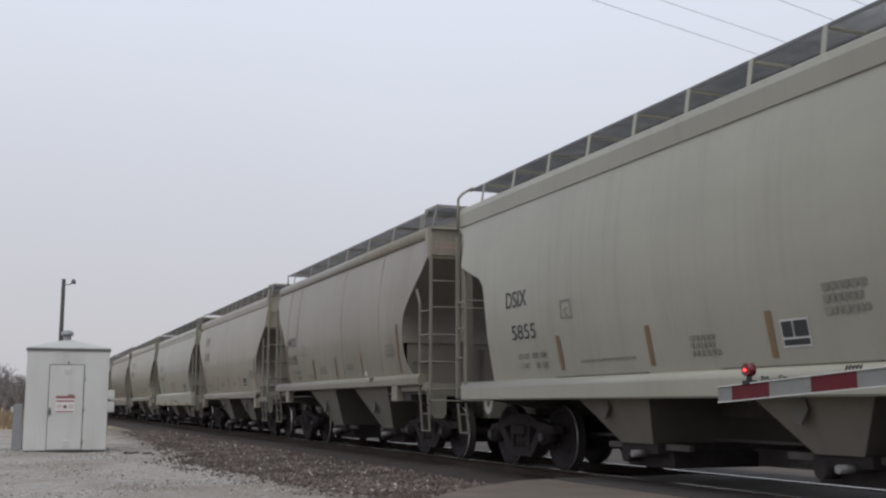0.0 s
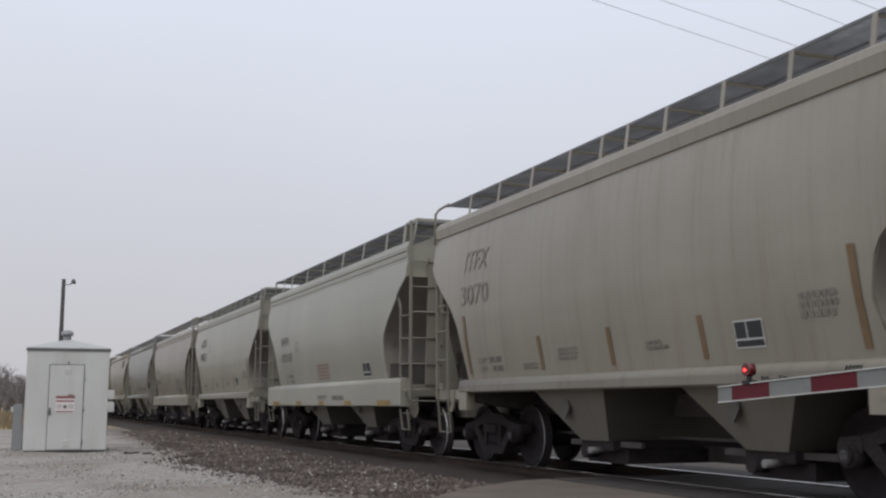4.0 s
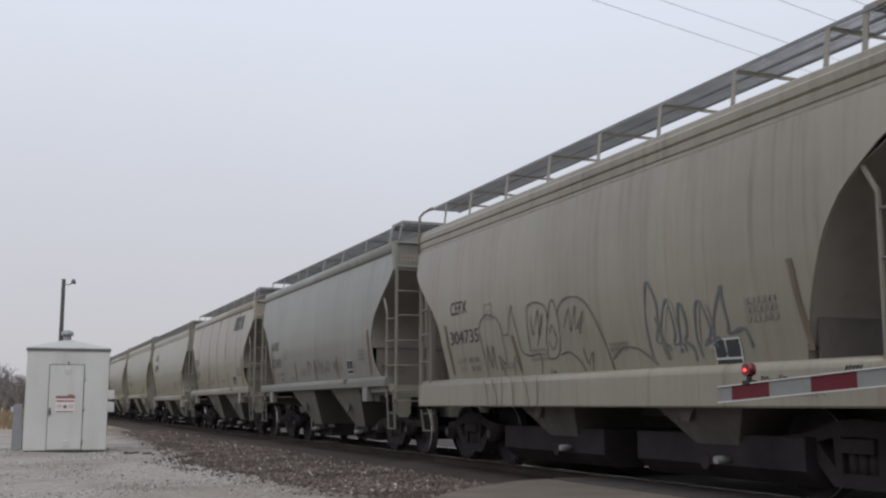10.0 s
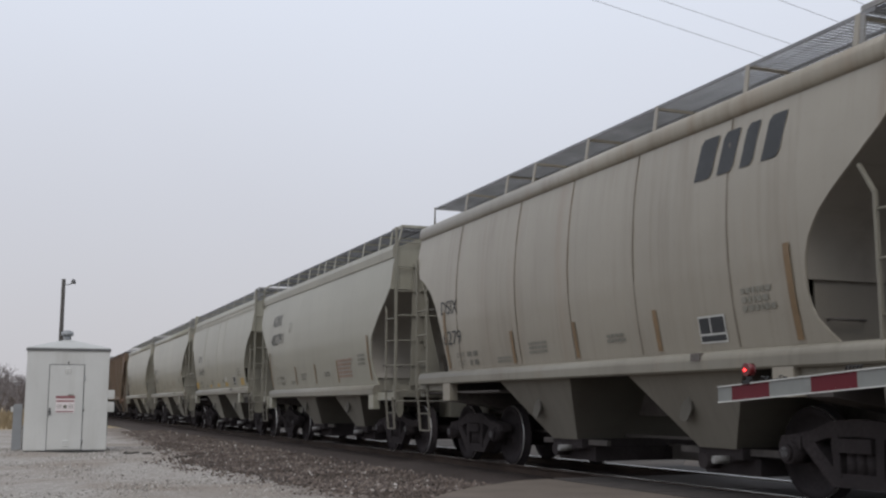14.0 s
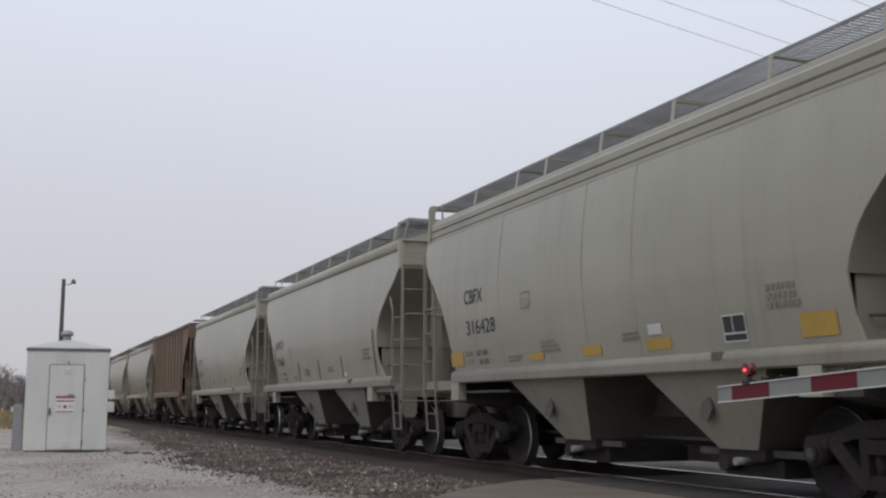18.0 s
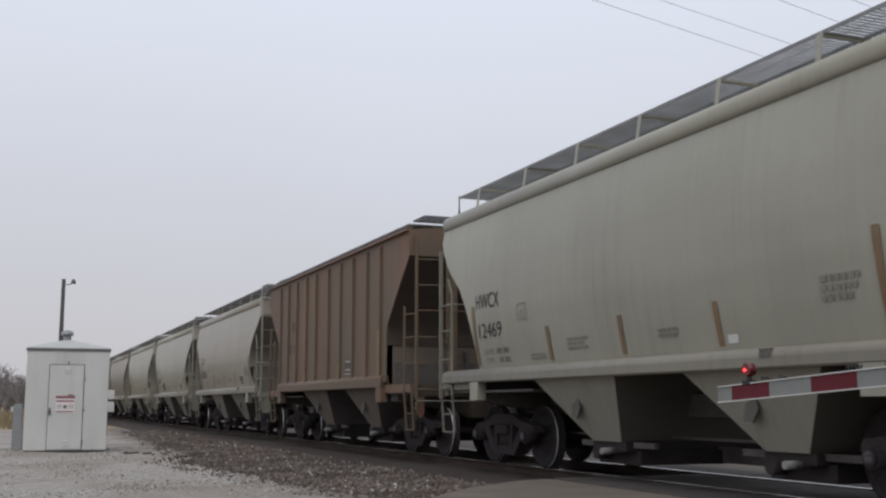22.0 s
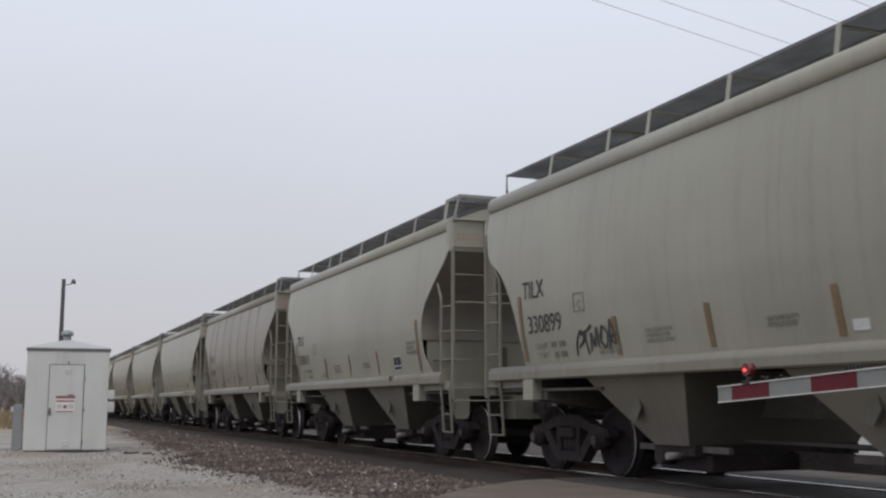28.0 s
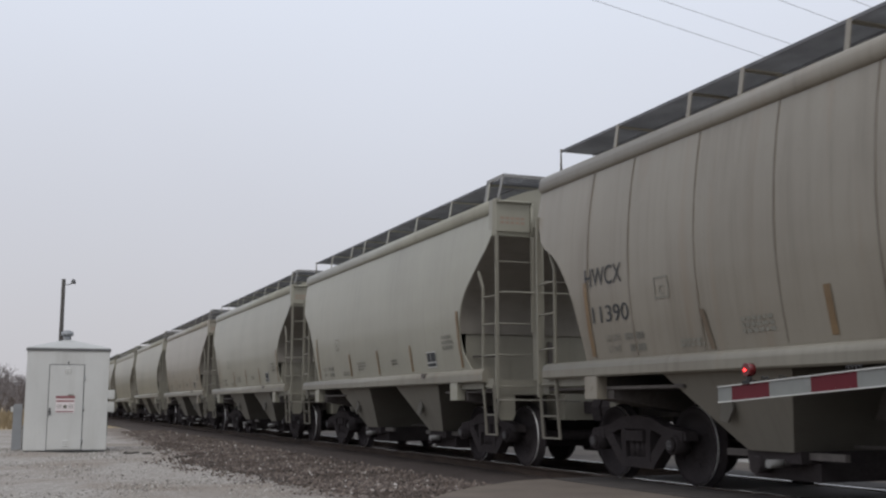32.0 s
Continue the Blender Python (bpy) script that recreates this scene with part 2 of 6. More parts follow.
def prism(bm, pts, lo, hi, axis="y"):
    """A polygon extruded along an axis. pts are the other two coordinates in order."""
    def at(p, s):
        return {"x": (s, p[0], p[1]), "y": (p[0], s, p[1]), "z": (p[0], p[1], s)}[axis]
    a = [bm.verts.new(at(p, lo)) for p in pts]
    b = [bm.verts.new(at(p, hi)) for p in pts]
    n = len(pts)
    for k in range(n):
        bm.faces.new((a[k], a[(k + 1) % n], b[(k + 1) % n], b[k]))
    bm.faces.new(a[::-1])
    bm.faces.new(b)


def sheet(bm, grid, thick, smooth=True):
    """A grid of points made into a plate; thick is the offset vector of its back, by point or one for all."""
    rows, cols = len(grid), len(grid[0])
    front = [[bm.verts.new(p) for p in r] for r in grid]
    back = [[bm.verts.new(Vector(p) + Vector(thick)) for p in r] for r in grid]
    for i in range(rows - 1):
        for j in range(cols - 1):
            for g in (front, back):
                f = bm.faces.new((g[i][j], g[i][j + 1], g[i + 1][j + 1], g[i + 1][j]))
                f.smooth = smooth
    rim = []
    for i in range(rows - 1):
        for j in (0, cols - 1):
            rim.append(bm.faces.new((front[i][j], front[i + 1][j], back[i + 1][j], back[i][j])))
    for j in range(cols - 1):
        for i in (0, rows - 1):
            rim.append(bm.faces.new((front[i][j], front[i][j + 1], back[i][j + 1], back[i][j])))
    for f in rim:
        for e in f.edges:
            e.smooth = False


def part(name, bm, material, parent, label=""):
    bmesh.ops.recalc_face_normals(bm, faces=bm.faces[:])
    me = bpy.data.meshes.new(name)
    bm.to_mesh(me)
    bm.free()
    me.materials.append(material)
    ob = new(name, me)
    ob.parent = parent
    if label:
        ob["label"] = label
    return ob


def shared(name, me, parent, loc=(0, 0, 0), rot=(0, 0, 0)):
    """Another object on a mesh that exists already."""
    ob = new(name, me)
    ob.parent = parent
    ob.location, ob.rotation_euler = loc, rot
    return ob


def empty(name):
    return new(name)


# ---- the plan: the track runs along y, rail tops at z = 0 ----
TRACK_X = 8.28
PITCH, FIRST = 12.87, 4.98 + 5.64
TRAIN_LENGTH = 25


def travelled(t):
    return 6.128 * t + 0.01246 * t * t


# ---- the ground ----
def ground_z(x, y):
    """Gravel yard a little below the rails, rising to the crossing road; farmland falls away slowly far off."""
    z = -0.24
    if x > 3.2:
        z += 0.06 * min(1.0, (x - 3.2) / 2.0)
    if x > 5.6 and y > 0:
        z -= 0.30 * min(1.0, (x - 5.6) / 0.8)
    z += 0.05 * math.exp(-((y - 28) / 9) ** 2 - ((x - 0.5) / 4) ** 2)
    return z


def ground_material():
    m, n, l, b = nodes("pale_gravel_and_dry_grass", 0.95)
    v = coords(n, l)
    fine, mid, big = noise_tex(n, l, v, 38, 5, 0.7), noise_tex(n, l, v, 4.5, 5, 0.6), noise_tex(n, l, v, 0.35, 4, 0.55)
    vor = n.new("ShaderNodeTexVoronoi")
    vor.inputs["Scale"].default_value = 30
    l.new(v, vor.inputs["Vector"])
    clump = noise_tex(n, l, v, 14, 4, 0.65)
    g = mixc(n, l, ramp(n, l, mid, 0.35, 0.65), (0.26, 0.235, 0.208), (0.355, 0.332, 0.305))
    g = mixc(n, l, ramp(n, l, big, 0.46, 0.66), g, (0.20, 0.163, 0.13))
    g = mixc(n, l, ramp(n, l, clump, 0.50, 0.62), g, (0.175, 0.15, 0.128))
    g = mixc(n, l, ramp(n, l, fine, 0.56, 0.70), g, (0.54, 0.515, 0.48))
    g = mixc(n, l, ramp(n, l, vor.outputs["Distance"], 0.0, 0.30), (0.20, 0.18, 0.155), g)
    sep = n.new("ShaderNodeSeparateXYZ")
    l.new(v, sep.inputs[0])
    # brown dirt fans out from the ballast shoulder
    fan = n.new("ShaderNodeMath")
    fan.operation = "MULTIPLY_ADD"
    fan.inputs[1].default_value = 2.6
    l.new(noise_tex(n, l, v, 0.9, 6, 0.65), fan.inputs[0])
    l.new(sep.outputs["X"], fan.inputs[2])
    fm = n.new("ShaderNodeMapRange")
    fm.inputs["From Min"].default_value, fm.inputs["From Max"].default_value = 4.6, 5.4
    l.new(fan.outputs[0], fm.inputs["Value"])
    soil = mixc(n, l, ramp(n, l, fine, 0.40, 0.66), (0.125, 0.100, 0.082), (0.22, 0.185, 0.155))
    g = mixc(n, l, fm.outputs[0], g, soil)
    # dry grass takes over past the yard
    far = n.new("ShaderNodeMath")
    far.operation = "MULTIPLY_ADD"
    far.inputs[1].default_value = 4.0
    l.new(big, far.inputs[0])
    l.new(sep.outputs["Y"], far.inputs[2])
    grass = mixc(n, l, ramp(n, l, mid, 0.3, 0.7), (0.25, 0.19, 0.105), (0.36, 0.28, 0.165))
    fr = n.new("ShaderNodeMapRange")
    fr.inputs["From Min"].default_value, fr.inputs["From Max"].default_value = 56.0, 60.0
    l.new(far.outputs[0], fr.inputs["Value"])
    l.new(mixc(n, l, fr.outputs[0], g, grass), b.inputs["Base Color"])
    h = n.new("ShaderNodeMath")
    h.operation = "ADD"
    l.new(vor.outputs["Distance"], h.inputs[0])
    l.new(fine, h.inputs[1])
    bump(n, l, b, h.outputs[0], 0.7, 0.02)
    return m


def build_ground():
    def axis(lo, hi, near_lo, near_hi, step):
        a, s = [], step
        c = near_lo
        while c > lo:
            a.append(c)
            c -= s
            s *= 1.45
        a = [lo] + a[::-1][0:]
        c = near_lo + step
        while c < near_hi:
            a.append(c)
            c += step
        s = step
        while c < hi:
            a.append(c)
            c += s
            s *= 1.45
        return a + [hi]
    xs, ys = axis(-900, 900, -8, 9, 0.5), axis(-300, 2500, 2, 40, 0.5)
    verts, faces = [], []
    for y in ys:
        for x in xs:
            wob = 0.022 * noise.noise((x * 0.9, y * 0.9, 0)) + 0.012 * noise.noise((x * 3.1, y * 3.1, 4))
            verts.append((x, y, ground_z(x, y) + (wob if abs(x) < 30 and y < 80 else 0)))
    for j in range(len(ys) - 1):
        for i in range(len(xs) - 1):
            a = j * len(xs) + i
            faces.append((a, a + 1, a + len(xs) + 1, a + len(xs)))
    me = bpy.data.meshes.new("ground")
    me.from_pydata(verts, [], faces)
    me.materials.append(ground_material())
    tagged(new("ground", me), "pale crushed gravel yard turning to dry winter grass far off", "ground", kind="structure")


build_ground()
BALLAST_MAT = None


def ballast_material():
    m, n, l, b = nodes("dark_ballast", 0.92)
    v = coords(n, l)
    vor = n.new("ShaderNodeTexVoronoi")
    vor.inputs["Scale"].default_value = 24
    l.new(v, vor.inputs["Vector"])
    big = noise_tex(n, l, v, 0.8, 4)
    fine = noise_tex(n, l, v, 60, 3)
    hue = n.new("ShaderNodeSeparateColor")
    l.new(vor.outputs["Color"], hue.inputs[0])
    c = mixc(n, l, hue.outputs[0], (0.065, 0.052, 0.045), (0.150, 0.121, 0.103))
    c = mixc(n, l, ramp(n, l, big, 0.4, 0.7), c, (0.122, 0.104, 0.090))
    c = mixc(n, l, ramp(n, l, vor.outputs["Distance"], 0.25, 0.55), c, (0.062, 0.053, 0.047))
    sepx = n.new("ShaderNodeSeparateXYZ")
    l.new(v, sepx.inputs[0])
    wob = n.new("ShaderNodeMath")
    wob.operation = "MULTIPLY_ADD"
    wob.inputs[1].default_value = 1.1
    l.new(big, wob.inputs[0])
    l.new(sepx.outputs["X"], wob.inputs[2])
    # Oily dirt towards the rails, with the shade under the train painted in.
    oil_shade = n.new("ShaderNodeMapRange")
    oil_shade.inputs["From Min"].default_value, oil_shade.inputs["From Max"].default_value = 5.9, 6.7
    l.new(wob.outputs[0], oil_shade.inputs["Value"])
    c = mixc(n, l, oil_shade.outputs[0], c, mixc(n, l, ramp(n, l, fine, 0.4, 0.65), (0.056, 0.045, 0.041), (0.090, 0.073, 0.065)))
    b.inputs["Specular IOR Level"].default_value = 0.12
    l.new(c, b.inputs["Base Color"])
    inv = n.new("ShaderNodeMath")
    inv.operation = "MULTIPLY_ADD"
    inv.inputs[1].default_value = -1.0
    l.new(vor.outputs["Distance"], inv.inputs[0])
    l.new(fine, inv.inputs[2])
    bump(n, l, b, inv.outputs[0], 0.9, 0.035)
    return m


def stone_material():
    m, n, l, b = nodes("crushed_rock", 0.9)
    geo = n.new("ShaderNodeNewGeometry")
    v = coords(n, l)
    c = ramp(n, l, geo.outputs["Random Per Island"], 0.0, 1.0, (0.055, 0.043, 0.037, 1), (0.208, 0.166, 0.141, 1))
    c2 = mixc(n, l, ramp(n, l, geo.outputs["Random Per Island"], 0.955, 0.985), c, (0.46, 0.43, 0.40))
    c3 = mixc(n, l, ramp(n, l, noise_tex(n, l, v, 1.1, 5, 0.65), 0.46, 0.60), c2, mixc(n, l, 1.0, c2, (0.52, 0.49, 0.46), "MULTIPLY"))
    l.new(c3, b.inputs["Base Color"])
    return m


def ballast_edge(y):
    """Where the dark ballast ends towards the yard."""
    stops = [(9.0, 5.1), (13.4, 4.2), (14.7, 3.96), (16.4, 3.66), (18.0, 3.5), (20.0, 3.22), (22.5, 2.95), (24.0, 3.35), (28.0, 3.75), (36.0, 4.3), (49.0, 4.86), (400.0, 5.0)]
    base = stops[-1][1]
    for (y0, a), (y1, b) in zip(stops[:-1], stops[1:]):
        if y <= y1:
            base = a + (b - a) * max(0.0, (y - y0) / (y1 - y0))
            break
    return base + 0.12 * noise.noise((0.6 * y, 1.7, 0)) + 0.07 * noise.noise((2.6 * y, 5.2, 0))


def ballast_z(x, y):
    e = ballast_edge(y)
    u = max(0.0, min(1.0, (x - e) / (6.9 - e)))
    top = -0.13 + 0.02 * noise.noise((x * 2, y * 2, 3))
    lo = ground_z(e, y) + 0.006
    return lo + (top - lo) * (u ** 0.8)


def build_ballast():
    global BALLAST_MAT
    BALLAST_MAT = ballast_material()
    verts, faces = [], []
    ys = [9.0 + 0.25 * i for i in range(140)] + [44.0 + 4.0 * i for i in range(70)]
    nx = 16
    for y in ys:
        e = ballast_edge(y)
        for i in range(nx):
            x = e + (9.7 - e) * i / (nx - 1)
            z = ballast_z(x, y) if i else ground_z(e, y) - 0.05
            if x > 9.6:
                z -= (x - 9.6) * 0.12
            verts.append((x, y, z))
    for j in range(len(ys) - 1):
        for i in range(nx - 1):
            a = j * nx + i
            faces.append((a, a + 1, a + nx + 1, a + nx))
    me = bpy.data.meshes.new("ballast")
    me.from_pydata(verts, [], faces)
    me.materials.append(BALLAST_MAT)
    tagged(new("ballast", me), "dark crushed stone ballast shoulder along the track", "ballast", kind="stuff")
    rng = random.Random(5)
    verts, faces = [], []
    base = [(1, 0, 0), (-1, 0, 0), (0, 1, 0), (0, -1, 0), (0, 0, 1), (0, 0, -1)]
    tri = [(0, 2, 4), (2, 1, 4), (1, 3, 4), (3, 0, 4), (2, 0, 5), (1, 2, 5), (3, 1, 5), (0, 3, 5)]
    for k in range(42000):
        y = 10.5 + 38 * rng.random() ** 1.7
        e = ballast_edge(y)
        x = e - 0.6 + (6.9 - e) * rng.random()
        if x < e and rng.random() > 0.5 * max(0.0, 1 - (e - x) / 0.6) ** 2:
            continue
        if 16 < y < 30 and 0 <= x - e < 0.7 and rng.random() > ((x - e) / 0.7) ** 1.5 + 0.08:
            continue
        if x > 5.75 and rng.random() < (x - 5.75) / 0.5:
            continue
        r = 0.009 + 0.023 * rng.random() ** 3 + 0.0002 * y
        z = (ballast_z(x, y) if x > e else ground_z(x, y)) + 0.3 * r
        turn = Euler((rng.random() * 6, rng.random() * 6, rng.random() * 6)).to_matrix()
        s = Vector((r * (0.7 + 0.7 * rng.random()), r * (0.7 + 0.7 * rng.random()), r * (0.5 + 0.5 * rng.random())))
        o = len(verts)
        for p in base:
            q = turn @ Vector((p[0] * s.x * (0.8 + 0.4 * rng.random()), p[1] * s.y, p[2] * s.z))
            verts.append((x + q.x, y + q.y, z + q.z))
        faces.extend((o + a, o + b, o + c) for a, b, c in tri)
    me = bpy.data.meshes.new("ballast_stones")
    me.from_pydata(verts, [], faces)
    me.materials.append(stone_material())
    tagged(new("ballast_stones", me), "loose brown and grey crushed stones beside the rails", "ballast", kind="stuff")


build_ballast()


def build_gravel():
    """Loose pale pebbles over the yard."""
    rng = random.Random(17)
    verts, faces = [], []
    base = [(1, 0, 0), (-1, 0, 0), (0, 1, 0), (0, -1, 0), (0, 0, 1), (0, 0, -1)]
    tri = [(0, 2, 4), (2, 1, 4), (1, 3, 4), (3, 0, 4), (2, 0, 5), (1, 2, 5), (3, 1, 5), (0, 3, 5)]
    for k in range(16000):
        y = 9.0 + 22 * rng.random() ** 1.3
        x = -1.0 + 5.2 * rng.random()
        if x > ballast_edge(y) or noise.noise((x * 0.8, y * 0.5, 2)) + 0.35 < rng.random() * 0.8:
            continue
        r = 0.007 + 0.014 * rng.random() ** 3 + 0.0003 * y
        z = ground_z(x, y) + 0.022 * noise.noise((x * 0.9, y * 0.9, 0)) + 0.2 * r
        turn = Euler((rng.random() * 6, rng.random() * 6, rng.random() * 6)).to_matrix()
        o = len(verts)
        for p in base:
            q = turn @ Vector((p[0] * r, p[1] * r * 0.8, p[2] * r * 0.6))
            verts.append((x + q.x, y + q.y, z + q.z))
        faces.extend((o + a, o + b, o + c) for a, b, c in tri)
    m, n, l, b = nodes("pale_pebbles", 0.9)
    geo = n.new("ShaderNodeNewGeometry")
    l.new(ramp(n, l, geo.outputs["Random Per Island"], 0.0, 1.0, (0.13, 0.115, 0.10, 1), (0.50, 0.475, 0.44, 1)), b.inputs["Base Color"])
    me = bpy.data.meshes.new("gravel")
    me.from_pydata(verts, [], faces)
    me.materials.append(m)
    tagged(new("gravel", me), "loose pale pebbles scattered over the yard", "gravel", kind="stuff")


build_gravel()
# dark earth and matted stalks beyond the track
EARTH = plain("dark_wet_earth", (0.070, 0.057, 0.047), 0.95, 0.0, 0.35, 2.5, 0.6, 0.03)
verts, faces = [], []
ys = [13.0 + 1.5 * i for i in range(60)] + [110.0, 160.0, 240.0, 330.0]
xs = [9.55, 10.2, 11.5, 13.5, 16.0, 20.0, 26.0, 36.0, 60.0]
for y in ys:
    for x in xs:
        verts.append((x, y, -0.18 + 0.06 * min(1.0, (x - 9.55) / 6) + 0.05 * noise.noise((x * 0.7, y * 0.7, 9))))
for j in range(len(ys) - 1):
    for i in range(len(xs) - 1):
        a = j * len(xs) + i
        faces.append((a, a + 1, a + len(xs) + 1, a + len(xs)))
me = bpy.data.meshes.new("verge")
me.from_pydata(verts, [], faces)
me.materials.append(EARTH)
tagged(new("verge", me), "dark bare earth bank beyond the track", "verge", kind="structure")


# ---- rails, ties and the crossing road ----
RAIL_SIDE = plain("rusty_rail", (0.060, 0.043, 0.034), 0.9, 0.0, 0.3, 6, 0.3, spec=0.2)
RAIL_TOP = plain("bright_rail_head", (0.60, 0.60, 0.60), 0.25, 1.0, 0.1, 4, 0.05)
TIE_WOOD = plain("creosoted_tie", (0.055, 0.043, 0.035), 0.9, 0.0, 0.35, 5, 0.5)
ASPHALT = plain("worn_asphalt", (0.130, 0.104, 0.082), 0.95, 0.0, 0.22, 5, 0.55, 0.012)
CONCRETE = plain("crossing_panel_concrete", (0.100, 0.088, 0.078), 0.9, 0.0, 0.18, 4, 0.35, 0.008)
# Dark strips beside the rails; the near one has shade in its colour.
RAILSIDE_DARK = plain("dark_railside_strip", (0.050, 0.041, 0.036), 0.9, 0.0, 0.4, 3, 0.4, 0.01)
for gx, gname in ((-0.7525, "rail_near"), (0.7525, "rail_far")):
    bm = bmesh.new()
    prof = [(-0.075, -0.175), (0.075, -0.175), (0.075, -0.16), (0.012, -0.14), (0.012, -0.045), (0.036, -0.032), (0.036, -0.004),
            (-0.036, -0.004), (-0.036, -0.032), (-0.012, -0.045), (-0.012, -0.14), (-0.075, -0.16)]
    prism(bm, [(TRACK_X + gx + a, b) for a, b in prof], -250, 330)
    rail = part(gname, bm, RAIL_SIDE, None)
    tagged(rail, "rusty steel rail with a bright worn head", "rail", group="rails", kind="structure")
    bm = bmesh.new()
    box(bm, TRACK_X + gx - 0.034, TRACK_X + gx + 0.034, -250, 330, -0.006, 0.0)
    part("rail_head", bm, RAIL_TOP, rail, "polished running surface")
bm = bmesh.new()
box(bm, TRACK_X - 1.3, TRACK_X + 1.3, -0.115, 0.115, -0.35, -0.165)
tie0 = part("tie", bm, TIE_WOOD, None)
tie0.location = (0, 13.4, 0.03)
tagged(tie0, "dark creosoted wooden railway tie in ballast", "railway tie", group="ties under the rails")
for k in range(1, 150):
    tie = copy_thing(tie0, pose(0, 13.4 + 0.535 * k, 0.03))

# asphalt of the crossing: one slab on each side of the rails and panels between them
bm = bmesh.new()
edge = [(2.6, 8.4), (3.6, 10.0), (4.55, 11.35), (5.2, 12.05), (6.05, 12.75), (6.58, 12.95)]
prism(bm, [(x, y) for x, y in edge] + [(6.58, -60.0), (-6.0, -60.0), (-6.0, 2.0), (1.2, 6.0)], -0.5, -0.022, "z")
road = part("road", bm, ASPHALT, None)
tagged(road, "worn dusty asphalt approach to the level crossing", "road", kind="structure")
bm = bmesh.new()
prism(bm, [(11.4, 16.9), (17.5, 23.8), (40, 49), (60, 70), (60, -60), (11.4, -60)], -0.5, -0.015, "z")
tagged(part("road_far", bm, plain("pale_concrete_road", (0.25, 0.236, 0.216), 0.92, 0.0, 0.2, 3, 0.4, 0.01), None), "pale worn concrete road beyond the track", "road", kind="structure")
bm = bmesh.new()
prism(bm, [(9.96, 14.9), (11.39, 16.9), (11.39, -60), (9.96, -60)], -0.5, -0.02, "z")
part("far_approach", bm, ASPHALT, road, "dark asphalt strip beyond the rails")
for k in range(9):
    bm = bmesh.new()
    y1 = 14.9 - 2.46 * k
    box(bm, 9.13, 9.94, y1 - 2.44, y1, -0.16, -0.010)
    bmesh.ops.bevel(bm, geom=bm.edges[:], offset=0.015, segments=1, affect="EDGES")
    part("crossing_panel", bm, RAILSIDE_DARK, road, "dark strip beside the rail")
for k in range(9):
    bm = bmesh.new()
    y1 = 12.9 - 2.46 * k
    box(bm, TRACK_X - 0.66, TRACK_X + 0.66, y1 - 2.44, y1, -0.16, -0.012)
    bmesh.ops.bevel(bm, geom=bm.edges[:], offset=0.012, segments=1, affect="EDGES")
    part("crossing_panel", bm, CONCRETE, road, "dark worn panel between the rails")
    # Added dark strip: painted shade and oily dirt along the near rail.
    bm = bmesh.new()
    box(bm, 6.62, 7.43, y1 - 2.44, y1, -0.16, -0.010)
    bmesh.ops.bevel(bm, geom=bm.edges[:], offset=0.015, segments=1, affect="EDGES")
    part("crossing_panel", bm, RAILSIDE_DARK, road, "dark strip beside the rail")


# ---- covered hopper wagons ----
GALV_DULL = plain("worn_bare_steel", (0.27, 0.265, 0.255), 0.65, 0.1, 0.2)
CAP_STEEL = plain("grey_bearing_cap", (0.085, 0.080, 0.080), 0.6, 0.0, 0.25, 8)
HALF = 5.72
PROFILE = [(1.05, 1.455), (1.28, 1.482), (1.6, 1.540), (1.9, 1.592), (2.3, 1.634), (2.7, 1.642), (3.1, 1.620), (3.5, 1.568), (4.0, 1.475)]


FLAT = {"on": False}


def hw(z):
    if FLAT["on"]:
        return 1.635
    for (z0, a), (z1, b) in zip(PROFILE[:-1], PROFILE[1:]):
        if z <= z1:
            return a + (b - a) * max(0.0, (z - z0) / (z1 - z0))
    return PROFILE[-1][1]


def lerp(table, z):
    """table: (z, value) with falling z."""
    if z >= table[0][0]:
        return table[0][1]
    for (z0, a), (z1, b) in zip(table[:-1], table[1:]):
        if z >= z1:
            return a + (b - a) * (z0 - z) / (z0 - z1)
    return table[-1][1]


ROUND_FRONT = [(3.47, 0), (3.25, 0.20), (3.03, 0.48), (2.80, 0.78), (2.62, 0.98), (2.40, 1.12), (2.15, 1.18), (1.90, 1.18), (1.73, 1.13), (1.60, 1.02), (1.50, 0.85)]
ROUND_REAR = [(3.44, 0), (3.30, 0.14), (3.08, 0.34), (2.90, 0.58), (2.60, 0.88), (2.25, 1.10), (1.82, 1.23), (1.57, 1.28), (1.50, 1.28)]
ROUND_REAR_SHORT = [(3.50, 0), (3.05, 0.22), (2.98, 0.42), (2.74, 0.74), (2.38, 1.00), (2.17, 1.09), (1.86, 1.17), (1.55, 1.22)]
ROUND_REAR_WIDE = [(3.62, 0), (3.44, 0.14), (3.20, 0.38), (3.0, 0.62), (2.75, 0.98), (2.35, 1.26), (1.95, 1.41), (1.60, 1.50)]
PLAIN_FRONT = [(3.12, 0), (2.88, 0.42), (2.48, 0.82), (2.10, 1.02), (1.64, 1.0), (1.50, 0.93)]
DEEP_FRONT = [(3.27, 0), (3.18, 0.09), (3.01, 0.36), (2.86, 0.46), (2.48, 0.96), (2.21, 1.22), (1.86, 1.26), (1.51, 1.27), (1.36, 1.2)]
OPEN_FRONT = [(3.20, 0), (3.15, 0.20), (2.81, 0.66), (2.48, 0.92), (2.09, 1.10), (1.63, 1.28), (1.30, 1.38)]
ANG_FRONT = [(3.12, 0), (2.90, 0.26), (2.66, 0.60), (2.33, 1.05), (2.20, 1.14), (1.82, 1.24), (1.55, 1.18), (1.32, 1.0)]
ANG_REAR = [(3.20, 0), (3.05, 0.15), (2.86, 0.38), (2.46, 0.90), (2.25, 1.06), (2.09, 1.14), (1.70, 1.24), (1.32, 1.30)]
